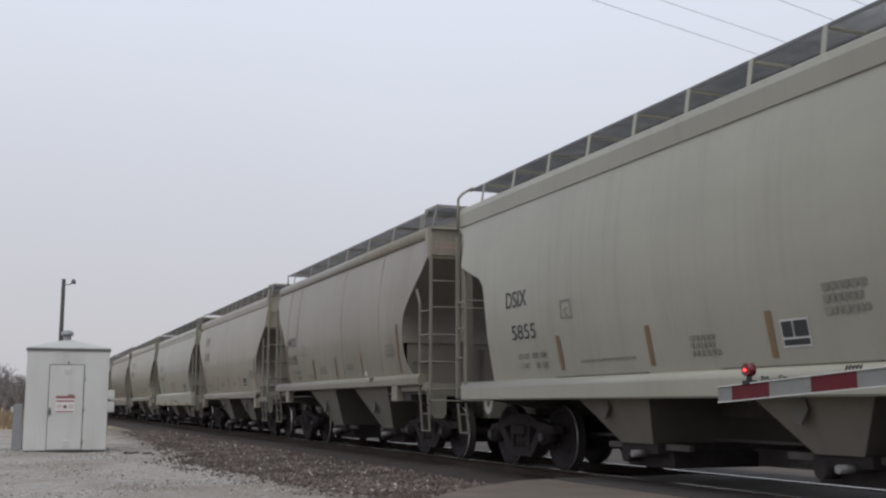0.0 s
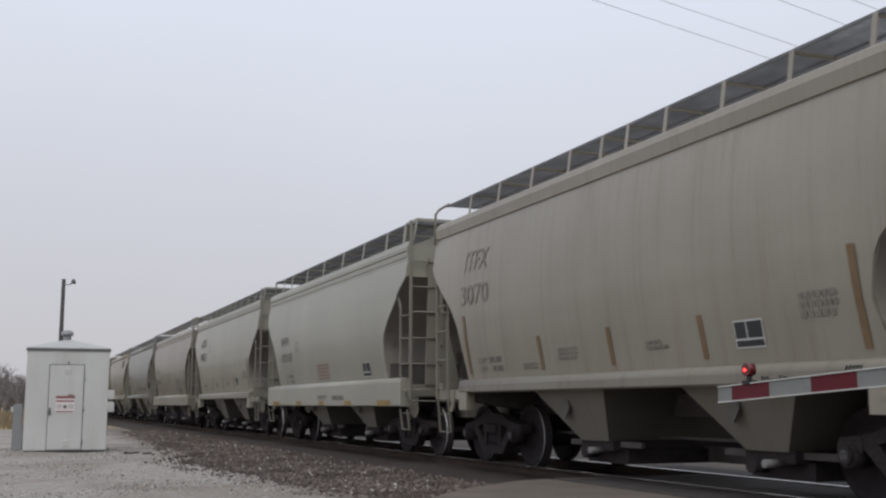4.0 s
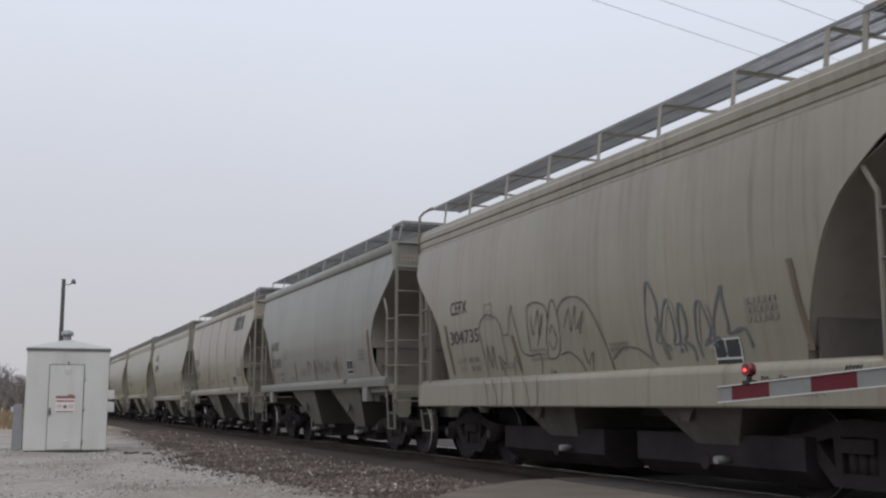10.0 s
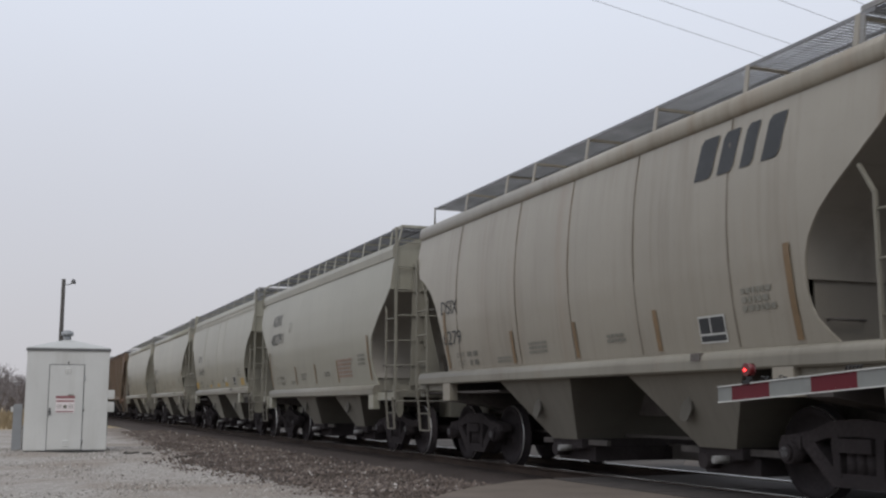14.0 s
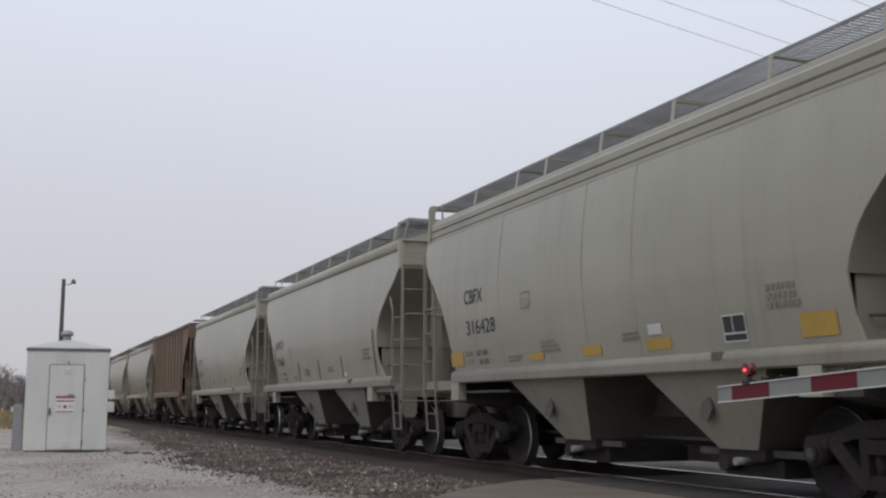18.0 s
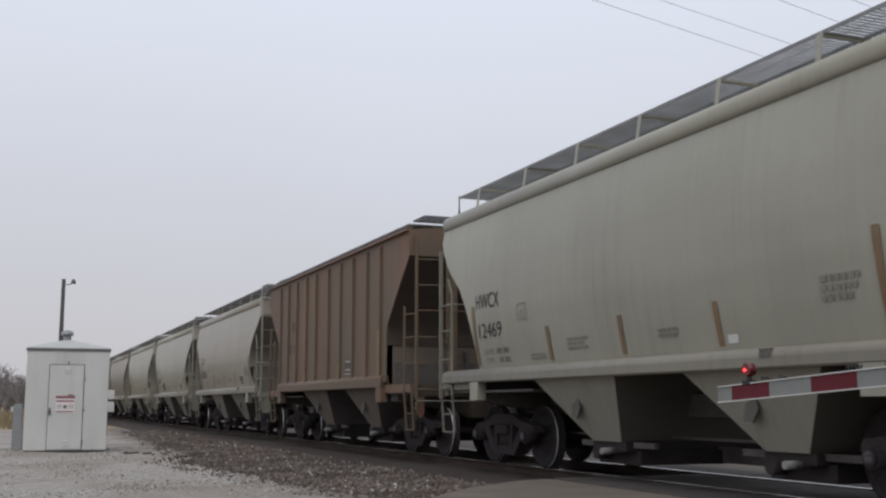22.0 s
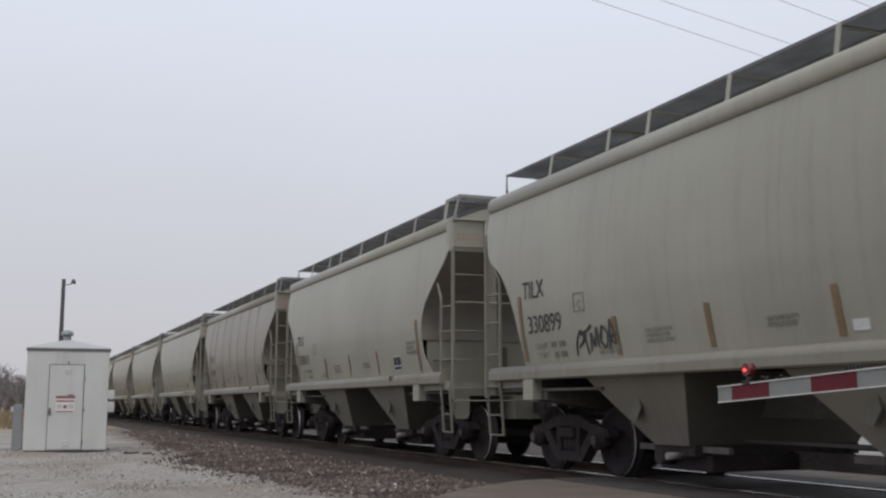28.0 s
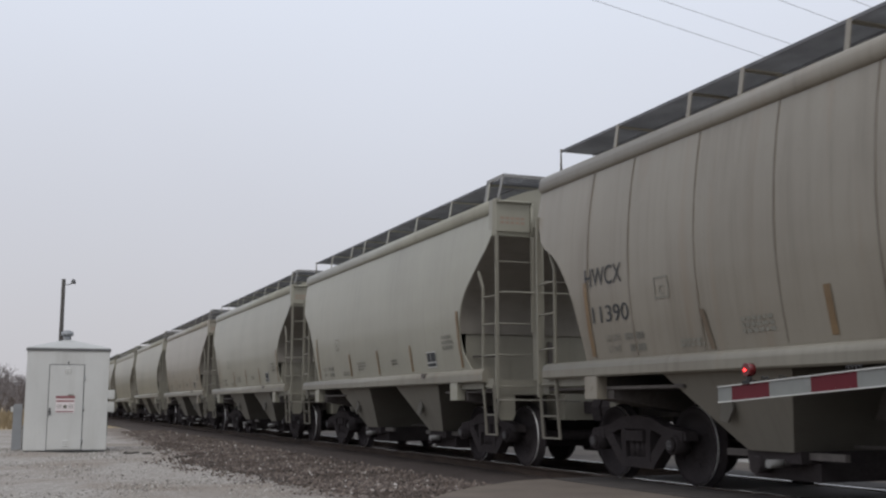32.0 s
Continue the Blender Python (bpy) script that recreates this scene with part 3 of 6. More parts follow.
TALL_REAR = [(3.70, 0), (3.62, 0.24), (3.06, 0.28), (3.00, 0.46), (2.96, 0.86), (2.82, 1.06), (2.70, 1.18), (2.32, 1.24), (1.30, 1.24)]
RIB_FRONT = [(3.62, 0.0), (3.55, 0.06), (2.47, 1.22), (2.35, 1.28), (1.40, 1.30)]

STYLES = {
    # eave height, sill bottom and top, cuts, posts along the car, cap panel at the ladder, deep sill, roof edge steps
    "round": dict(eave=3.985, sill=(1.27, 1.49), front=ROUND_FRONT, rear=ROUND_REAR, posts=(0.48, 2.05, 3.75, 5.38, 6.93, 7.86, 9.43), cap=True, edge="pipe", board=4.38),
    "angular": dict(eave=3.91, sill=(1.12, 1.34), front=ANG_FRONT, rear=ANG_REAR, posts=(1.10, 2.20, 3.28, 4.37, 5.22, 5.84, 6.70, 7.83, 8.97, 10.09), cap=False, edge="band", board=4.33),
    "angular_tall": dict(eave=4.035, sill=(1.00, 1.30), front=ANG_FRONT, rear=TALL_REAR, posts=(0.55, 1.65, 2.75, 3.85, 4.96, 6.07, 7.20, 8.33, 9.47, 10.61), cap=False, edge="band", board=4.42, rear_ladder=(0.03, 3.66, 0.36, 3.0, False)),
    "deep": dict(eave=3.825, sill=(0.90, 1.33), front=DEEP_FRONT, rear=ANG_REAR, posts=(0.45, 1.49, 3.03, 4.56, 6.18, 7.73, 9.33, 10.23), cap=False, edge="steps", board=4.33),
    "deep_open": dict(eave=3.868, sill=(0.90, 1.30), front=OPEN_FRONT, rear=ANG_REAR, posts=(0.9, 2.3, 3.7, 5.1, 6.5, 7.9, 9.3, 10.4), cap=False, edge="steps", board=4.40),
    "ribbed": dict(eave=4.09, sill=(1.25, 1.40), front=RIB_FRONT, rear=RIB_FRONT, posts=(0.6, 2.0, 3.4, 4.8, 6.2, 7.6, 9.0, 10.4), cap=False, edge="flat", board=4.34),
}
STYLES["round_plain"] = dict(STYLES["round"], cap=False, edge="steps", front=PLAIN_FRONT)
STYLES["round_wide"] = dict(STYLES["round"], rear=ROUND_REAR_WIDE, bogies=(4.48, 4.36), posts=(0.55, 2.10, 3.67, 5.25, 6.80, 8.37, 10.07))
STYLES["round_short"] = dict(STYLES["round"], rear=ROUND_REAR_SHORT, short=0.15, bogies=(4.22, 4.12), hoppers=(0.25, 0.43))
STYLES["round"]["bogies"] = (4.48, 4.36)
STYLES["round"]["rear"] = [(3.50, 0), (3.09, 0.24), (3.03, 0.46), (2.85, 0.76), (2.58, 1.02), (2.24, 1.20), (1.92, 1.28), (1.62, 1.34)]


def build_bogie_meshes():
    made = {}
    bm = bmesh.new()
    box(bm, -0.95, 0.95, -0.20, 0.20, 0.40, 0.66)
    box(bm, -0.35, 0.35, -0.26, 0.26, 0.62, 0.78)
    box(bm, -0.80, 0.80, -0.62, -0.50, 0.28, 0.40)
    box(bm, -0.80, 0.80, 0.50, 0.62, 0.28, 0.40)
    bmesh.ops.recalc_face_normals(bm, faces=bm.faces[:])
    made["bogie"] = bpy.data.meshes.new("bogie")
    bm.to_mesh(made["bogie"])
    bm.free()
    # cast side frame: top member, tension member, columns, spring nest, journal boxes
    bm = bmesh.new()
    for s in (-1, 1):
        prism(bm, [(s * 0.0, 0.80), (s * 0.34, 0.78), (s * 0.62, 0.68), (s * 1.06, 0.62), (s * 1.10, 0.52), (s * 0.70, 0.54), (s * 0.40, 0.62), (s * 0.0, 0.64)], -0.085, 0.085, "x")
        prism(bm, [(s * 0.78, 0.56), (s * 0.36, 0.17), (s * 0.0, 0.17), (s * 0.0, 0.30), (s * 0.28, 0.30), (s * 0.60, 0.60)], -0.08, 0.08, "x")
        prism(bm, [(s * 0.22, 0.26), (s * 0.32, 0.26), (s * 0.34, 0.66), (s * 0.24, 0.66)], -0.09, 0.09, "x")
        tube(bm, (-0.15, s * 0.89, 0.47), (0.05, s * 0.89, 0.47), 0.115, 14)
        tube(bm, (-0.19, s * 0.89, 0.47), (-0.14, s * 0.89, 0.47), 0.085, 12)
        old = len(bm.faces)
        tube(bm, (-0.196, s * 0.89, 0.47), (-0.188, s * 0.89, 0.47), 0.055, 12)
        for k in range(3):
            a = 2.09 * k + 0.5
            tube(bm, (-0.212, s * 0.89 + 0.036 * math.cos(a), 0.47 + 0.036 * math.sin(a)), (-0.19, s * 0.89 + 0.036 * math.cos(a), 0.47 + 0.036 * math.sin(a)), 0.011, 6)
        bm.faces.ensure_lookup_table()
        for q in bm.faces[old:]:
            q.material_index = 1
        box(bm, -0.10, 0.10, s * 0.89 - 0.14, s * 0.89 + 0.14, 0.50, 0.63)
    for k in (-1, 0, 1):
        tube(bm, (-0.02, k * 0.13, 0.29), (-0.02, k * 0.13, 0.50), 0.058, 10)
    box(bm, -0.12, 0.10, -0.21, 0.21, 0.49, 0.62)
    bmesh.ops.recalc_face_normals(bm, faces=bm.faces[:])
    made["side_frame"] = bpy.data.meshes.new("side_frame")
    bm.to_mesh(made["side_frame"])
    bm.free()
    # wheelset: lathe profile about x
    bm = bmesh.new()
    prof = [(0.60, 0.085), (0.66, 0.10), (0.70, 0.16), (0.715, 0.30), (0.69, 0.385), (0.685, 0.487), (0.715, 0.487), (0.732, 0.462), (0.802, 0.4564), (0.82, 0.455),
            (0.825, 0.385), (0.79, 0.37), (0.765, 0.28), (0.775, 0.16), (0.84, 0.12), (0.84, 0.085)]
    n = 32
    for s in (-1, 1):
        rings = [[bm.verts.new((s * x, r * math.cos(2 * math.pi * k / n), r * math.sin(2 * math.pi * k / n))) for k in range(n)] for x, r in prof]
        for i in range(len(prof) - 1):
            for k in range(n):
                f = bm.faces.new((rings[i][k], rings[i][(k + 1) % n], rings[i + 1][(k + 1) % n], rings[i + 1][k]))
                f.smooth = True
                f.material_index = 1 if 0.80 < prof[i][0] < 0.81 and prof[i][1] > 0.44 else 0
        for k in range(3):
            a = 2 * math.pi * k / 3
            tube(bm, (s * 0.77, 0.22 * math.cos(a), 0.22 * math.sin(a)), (s * 0.785, 0.22 * math.cos(a), 0.22 * math.sin(a)), 0.028, 8)
    tube(bm, (-1.0, 0, 0), (1.0, 0, 0), 0.08, 12)
    bmesh.ops.recalc_face_normals(bm, faces=bm.faces[:])
    made["wheelset"] = bpy.data.meshes.new("wheelset")
    bm.to_mesh(made["wheelset"])
    bm.free()
    for k in made:
        made[k].materials.append(IRON if k != "wheelset" else WHEEL_STEEL)
    made["wheelset"].materials.append(TREAD)
    made["side_frame"].materials.append(CAP_STEEL)
    return made


BOGIE = build_bogie_meshes()


def grating_mesh(length, width, step=0.042, slat=0.006, deep=0.015, material=None, rods=True):
    """Open grating: edge bars, thin cross slats and a few long rods."""
    bm = bmesh.new()
    for x in (-width / 2, 0.0, width / 2) if rods else (-width / 2, width / 2):
        box(bm, x - 0.006, x + 0.006, 0, length, -0.036, 0.0)
    k = 0.0
    while k < length:
        box(bm, -width / 2, width / 2, k, k + slat, -0.005 - deep, -0.005)
        k += step
    for j in (1, 3) if rods else ():
        x = -width / 2 + width * j / 4
        box(bm, x - 0.003, x + 0.003, 0, length, -0.005, 0.001)
    bmesh.ops.recalc_face_normals(bm, faces=bm.faces[:])
    me = bpy.data.meshes.new("running_board")
    bm.to_mesh(me)
    bm.free()
    me.materials.append(material or GRATE)
    return me


SHORT_BOARD = grating_mesh(10.50, 0.98, 0.036, 0.010, 0.018)
BOARD = grating_mesh(10.67, 0.98, 0.064, 0.016, 0.015, GRATE_LIGHT)
LONG_BOARD = grating_mesh(10.92, 0.98)
DENSE_BOARD = grating_mesh(10.97, 0.98, 0.034, 0.010, 0.016)
NARROW = grating_mesh(10.92, 0.55, 0.05, 0.010, 0.013, GRATE_LIGHT)
END_BOARD = grating_mesh(2.76, 0.60, 0.088, 0.034, 0.024, None, False)
STUB_BOARD = grating_mesh(0.24, 0.98, 0.064, 0.016, 0.015, GRATE_LIGHT)


RUNGS = {}


def ladder(name, car, paint, p_top, p_bot, across, rungs, r=0.012, stile=0.042, stile2=None, bent=None):
    """A ladder part: the first stile, and under it the second stile and each rung."""
    a = Vector(across)
    first = None
    for k, o in enumerate((Vector((0, 0, 0)), a)):
        hi, lo = Vector(p_top) + o, Vector(p_bot) + o
        if k and stile2 is not None:
            lo.z = stile2
        bm = bmesh.new()
        bar(bm, hi, lo, stile, 0.03 if abs(a.x) > abs(a.y) else stile, up=(0, 1, 0))
        if bent and not k:
            bar(bm, hi, bent, stile * 0.9)
        ob = part(name if not k else "stile", bm, paint, car if not k else first)
        first = first or ob
    for z in rungs:
        s = (p_top[2] - z) / max(1e-6, p_top[2] - p_bot[2])
        p = Vector(p_top).lerp(Vector(p_bot), s)
        key = (tuple(round(c, 3) for c in a), paint.name, r)
        if key not in RUNGS:
            bm = bmesh.new()
            tube(bm, (0, 0, 0), a, r, 6)
            rung = part("rung", bm, paint, first)
            rung.location = p
            RUNGS[key] = rung.data
        else:
            shared("rung", RUNGS[key], first, p)
    return first


def side_ladder(car, paint, side, outer, inner, rungs, foot, bent=None):
    """A ladder on the wagon's side: stiles of unequal height, the taller one at the corner; without its height the corner stile is left out."""
    bm = bmesh.new()
    bar(bm, inner, (inner[0], inner[1], foot), 0.036, 0.026, up=(0, 1, 0))
    if bent:
        bar(bm, (inner[0], inner[1], inner[2] - 0.02), bent, 0.034, 0.026)
    first = part("side_ladder", bm, paint, car)
    if outer[2]:
        bm = bmesh.new()
        bar(bm, outer, (outer[0], outer[1], foot - 0.05), 0.060, 0.030, up=(0, 1, 0))
        part("stile", bm, paint, first)
    a = Vector((outer[0] - inner[0], outer[1] - inner[1], 0))
    key = (tuple(round(c, 3) for c in a), paint.name, "side")
    for z in rungs:
        if key not in RUNGS:
            bm = bmesh.new()
            tube(bm, (0, 0, 0), a, 0.0125, 6)
            rung = part("rung", bm, paint, first)
            rung.location = (inner[0], inner[1], z)
            RUNGS[key] = rung.data
        else:
            shared("rung", RUNGS[key], first, (inner[0], inner[1], z))


def eye_plate(car, paint, x, y, z, r, z_top):
    """A jacking and tow eye: a rounded plate with a round hole, hung under the sill."""
    n, bm = 16, bmesh.new()
    rings = []
    for dx in (0.0, 0.03):
        for rr in (0.045, r):
            ring = []
            for k in range(n):
                a = 2 * math.pi * (k + 0.5) / n
                p = Vector((rr * math.cos(a), rr * math.sin(a)))
                if rr == r and p.y > 0:
                    p = Vector((p.x * 1.25, z_top - z))
                ring.append(bm.verts.new((x - math.copysign(dx, x), y + p.x, z + p.y)))
            rings.append(ring)
    for a, b in ((0, 1), (2, 3), (0, 2), (1, 3)):
        for k in range(n):
            bm.faces.new((rings[a][k], rings[a][(k + 1) % n], rings[b][(k + 1) % n], rings[b][k]))
    part("tow_eye", bm, paint, car, "pale plate with a round tow hole")


def build_wagon(style, paint, name="covered_hopper_wagon"):
    st = STYLES[style]
    bare_end = style == "round_plain"
    style = "round" if style.startswith("round") else style
    HF = HALF - st.get("short", 0.0)
    clean = paint is CREAM and (bare_end or st["rear"] is ROUND_REAR_WIDE)
    FLAT["on"] = style == "ribbed"
    car = empty(name)
    eave, (s0, s1) = st["eave"], st["sill"]
    # side sheets with the shaped cut-outs at both ends
    for side in (-1, 1):
        bm = bmesh.new()
        rows = 22
        grid = []
        for i in range(rows):
            z = s1 - 0.03 + (eave - s1 + 0.03) * i / (rows - 1)
            y0, y1 = -HF + lerp(st["front"], z), HALF - lerp(st["rear"], z)
            r = []
            for j in range(37):
                y = y0 + (y1 - y0) * j / 36
                w = hw(z) + 0.006 * noise.noise((y * 0.8, z * 1.1, side * 3))
                r.append((side * w, y, z))
            grid.append(r)
        sheet(bm, grid, (-side * 0.02, 0, 0))
        part("side_sheet", bm, paint, car)
    # weld seams and ribs
    if style == "ribbed":
        for side in (-1, 1):
            for yl in (1.53, 2.39, 3.36, 4.29, 5.25, 6.33, 7.21, 8.17, 9.05, 9.92):
                bm = bmesh.new()
                y = yl - 5.64
                pts = [(hw(1.4) - 0.01, 1.40), (hw(1.4) + 0.05, 1.42), (hw(2.6) + 0.05, 2.6), (hw(3.2) + 0.05, 3.2), (hw(3.97) + 0.05, 3.97), (hw(4.0) - 0.01, 4.01), (hw(3.2) - 0.01, 3.2), (hw(2.6) - 0.01, 2.6)]
                prism(bm, [(side * a, b) for a, b in pts], y - 0.045, y + 0.045)
                part("rib", bm, BROWN_RIB, car)
    # roof
    bm = bmesh.new()
    grid = []
    top = eave + (0.36 if style != "ribbed" else 0.12)
    for i in range(13):
        x = -hw(eave) + 2 * hw(eave) * i / 12
        z = top - (top - eave) * (abs(x) / hw(eave)) ** 2.2
        grid.append([(x, -HF + (HF + HALF) * j / 8, z) for j in range(9)])
    sheet(bm, grid, (0, 0, -0.02))
    part("roof", bm, paint, car)
    # roof edge
    for side in (-1, 1):
        bm = bmesh.new()
        e = hw(eave)
        if st["edge"] == "pipe":
            pts = [(e - 0.08, eave + 0.115), (e + 0.015, eave + 0.08), (e + 0.05, eave + 0.04), (e + 0.066, eave - 0.01), (e + 0.066, eave - 0.07), (e + 0.055, eave - 0.115), (e + 0.03, eave - 0.145), (e - 0.03, eave - 0.15)]
        elif st["edge"] == "band":
            low = 0.26 if style == "angular_tall" else 0.20
            pts = [(e + 0.0, eave - low), (e + 0.055, eave - low + 0.03), (e + 0.07, eave - 0.02), (e + 0.05, eave + 0.06), (e - 0.02, eave + 0.10), (e - 0.06, eave - 0.05)]
        elif st["edge"] == "steps":
            pts = [(e, eave - 0.33), (e + 0.045, eave - 0.305), (e + 0.050, eave - 0.23), (e + 0.030, eave - 0.205), (e + 0.050, eave - 0.18), (e + 0.052, eave - 0.11), (e + 0.032, eave - 0.085),
                   (e + 0.052, eave - 0.06), (e + 0.052, eave + 0.02), (e + 0.032, eave + 0.045), (e + 0.02, eave + 0.10), (e - 0.05, eave + 0.14), (e - 0.06, eave - 0.1)]
        else:
            pts = [(e - 0.05, eave - 0.02), (e + 0.07, eave - 0.02), (e + 0.07, eave + 0.03), (e - 0.05, eave + 0.06)]
        prism(bm, [(side * a, b) for a, b in pts], -HF, HALF)
        for f in bm.faces:
            f.smooth = st["edge"] == "pipe" and len(f.verts) == 4
        part("roof_edge", bm, paint, car)
    # end caps, slope sheets and the lower bulkhead
    for end, cut in ((-1, st["front"]), (1, st["rear"])):
        zc = cut[0][0]
        H = HF if end < 0 else HALF
        bm = bmesh.new()
        pts = [(-hw(zc), zc)] + [(-hw(z), z) for z in (0.5 * (zc + eave), eave)]
        pts += [(x, top - (top - eave) * (abs(x) / hw(eave)) ** 2.2) for x in [hw(eave) * k / 6 for k in range(-5, 6)]]
        pts += [(hw(z), z) for z in (eave, 0.5 * (zc + eave))] + [(hw(zc), zc)]
        prism(bm, pts, end * H - 0.012, end * H + 0.012)
        part("end_sheet", bm, paint, car)
        bm = bmesh.new()
        low = (2.06 if style in ("round", "ribbed") else 1.46) if end < 0 else 2.25
        line = [(z, lerp(cut, z) - 0.004) for z in [zc - (zc - low) * k / 8 for k in range(9)]]
        dy = line[-1][1]
        if end > 0:
            line += [(1.75, dy + 0.5), (1.28, dy + 1.0)]
        grid = [[(x * (hw(z) - 0.025), end * (H - i), z) for x in (-1, 0, 1)] for z, i in line]
        sheet(bm, grid, (0, -end * 0.02, 0))
        # Slope sheets carry painted-in shade, except on the clean wagons.
        part("slope_sheet", bm, BROWN_DARK if style == "ribbed" else (paint if clean else END_DIRT_SHADE), car, "sloped end sheet")
        if end < 0:
            bm = bmesh.new()
            y = -(H - dy - 0.03)
            box(bm, -1.49, 1.49, y, y + 0.02, 1.2, low + 0.01)
            grab = bmesh.new()
            path_tube(grab, [(-1.36, y - 0.002, 1.70), (-1.36, y - 0.07, 1.70), (-0.98, y - 0.07, 1.70), (-0.98, y - 0.002, 1.70)], 0.014, 6)
            part("bulkhead_grab", grab, UNDER, car)
            part("end_bulkhead", bm, BROWN_HOPPER if style == "ribbed" else (END_CREAM if paint in (CREAM, WHITE_PAINT) else END_DIRTY), car, "dirty end bulkhead")
        bm = bmesh.new()
        yy = end * (H + 0.02)
        box(bm, -1.50, 1.50, min(yy, yy - end * 0.16), max(yy, yy - end * 0.16), 1.08, 1.30)
        box(bm, -0.42, 0.42, min(yy + end * 0.1, yy - end * 0.5), max(yy + end * 0.1, yy - end * 0.5), 0.70, 1.12)
        part("end_sill", bm, END_CREAM if style != "ribbed" else BROWN_DARK, car)
        # floor plate and bolster over the bogie
        bm = bmesh.new()
        ya, yb = sorted((end * (H - 0.15), -3.50 if end < 0 else 2.42))
        box(bm, -1.50, 1.50, ya, yb, 1.115, 1.15)
        part("shear_plate", bm, UNDER, car)
        bm = bmesh.new()
        ya, yb = sorted((end * (H - 1.15), -3.4 if end < 0 else 2.3))
        box(bm, -0.03, 0.03, ya, yb, 1.04, 1.95)
        part("centre_web", bm, UNDER, car)
        bm = bmesh.new()
        yk = st.get("bogies", (4.48, 4.48))[0 if end < 0 else 1]
        prism(bm, [(-1.48, 1.11), (-1.48, 1.00), (-0.5, 0.84), (0.5, 0.84), (1.48, 1.00), (1.48, 1.11)], end * yk - 0.2, end * yk + 0.2)
        part("body_bolster", bm, UNDER, car)
        # Unseen plate added to block the sky through the wagon's end.
        bm = bmesh.new()
        box(bm, -1.46, 1.46, end * yk - 0.02, end * yk + 0.02, 1.12, 1.72)
        part("bolster_web", bm, UNDER, car)
        bm = bmesh.new()
        yv, sx = end * (H + 0.10), end
        path_tube(bm, [(sx * 1.53, yv, 0.66), (sx * 1.53, yv, 0.96), (sx * 1.50, yv, 1.0), (sx * 0.45, yv, 1.0), (sx * 0.25, yv + end * 0.2, 0.98)], 0.014, 6)
        part("uncoupling_lever", bm, STEP_PAINT, car)
        if end < 0:
            for sx in (-1, 1):
                bm = bmesh.new()
                inner = 1.20 if style == "round" else 1.34
                prism(bm, [(sx * 1.48, 1.08), (sx * 1.48, 0.78), (sx * 1.43, 0.70), (sx * (inner + 0.05), 0.70), (sx * inner, 0.78), (sx * inner, 1.08)], -HF - 0.01, -HF + 0.02)
                part("corner_gusset", bm, END_CREAM if style != "ribbed" else paint, car)
        # uprights carrying the end: straight channels, or tapered legs that widen to the deck
        for x in (-1, 1):
            bm = bmesh.new()
            if end < 0 and style in ("angular", "angular_tall", "deep", "deep_open"):
                prism(bm, [(x * 1.16, 3.62), (x * 1.06, 3.55), (x * 0.54, 1.29), (x * 1.22, 1.29)], -H - 0.055, -H - 0.03)
                box(bm, *sorted((x * 0.54, x * 0.50)), -H - 0.055, -H + 0.10, 1.29, 1.42)
            elif end < 0:
                box(bm, *sorted((x * 0.86, x * 0.72)), -H - 0.06, -H - 0.045, 1.29, 3.64)
                for q in (0.86, 0.735):
                    box(bm, *sorted((x * q, x * (q - 0.015))), -H - 0.045, -H + 0.06, 1.29, 3.64)
            else:
                bar(bm, (x * 0.55, H - 0.25, 1.28), (x * 0.55, H - 0.25, zc - 0.25), 0.10, 0.06)
            part("end_post", bm, BROWN_RIB if style == "ribbed" else (END_CREAM if paint in (CREAM, WHITE_PAINT) else END_DIRTY), car)
        bm = bmesh.new()
        yc = end * (H + 0.1)
        box(bm, -0.09, 0.09, min(yc, yc + end * 0.45), max(yc, yc + end * 0.45), 0.80, 0.98)
        prism(bm, [(-0.16, 0.70), (0.16, 0.70), (0.20, 0.9), (0.14, 1.06), (-0.14, 1.06), (-0.20, 0.9)], min(yc + end * 0.42, yc + end * 0.66), max(yc + end * 0.42, yc + end * 0.66))
        part("coupler", bm, IRON, car)
        bm = bmesh.new()
        path_tube(bm, [(0.28, yc, 0.85), (0.30, yc + end * 0.12, 0.72), (0.26, yc + end * 0.30, 0.55), (0.10, yc + end * 0.52, 0.50), (0.0, yc + end * 0.64, 0.56)], 0.028, 7)
        part("brake_hose", bm, HOSE, car)
    # side sills with jacking pads
    for side in (-1, 1):
        bm = bmesh.new()
        e = hw(s1) + (0.0 if style == "ribbed" else 0.055)
        top_s = s1 + (0.10 if style in ("ribbed", "deep") else (0.04 if style == "deep_open" else -0.015))
        pts = [(side * (e - 0.10), top_s - 0.015), (side * (e - 0.02), top_s), (side * (e + 0.025), top_s - 0.015), (side * (e + 0.055), top_s - 0.045), (side * (e + 0.070), top_s - 0.095), (side * (e + 0.070), s0 + 0.02), (side * (e + 0.055), s0), (side * (e - 0.12), s0)]
        ends = {"round": (-HF + 0.22, 4.35 if bare_end else 5.50), "angular": (-4.72, 4.55), "angular_tall": (-4.72, 5.5), "deep": (-5.5, 5.5), "deep_open": (-5.6, 5.6), "ribbed": (-4.3, 4.3)}[style]
        prism(bm, pts, *ends)
        bm.faces.ensure_lookup_table()
        for q in (1, 2, 3):
            bm.faces[q].smooth = True
        part("side_sill", bm, {"grey_enamel_streaked": SILL_GREY, "brown_oxide_paint": paint, "tan_enamel_weathered": paint, "pale_enamel": paint}.get(paint.name, SILL_CREAM), car)
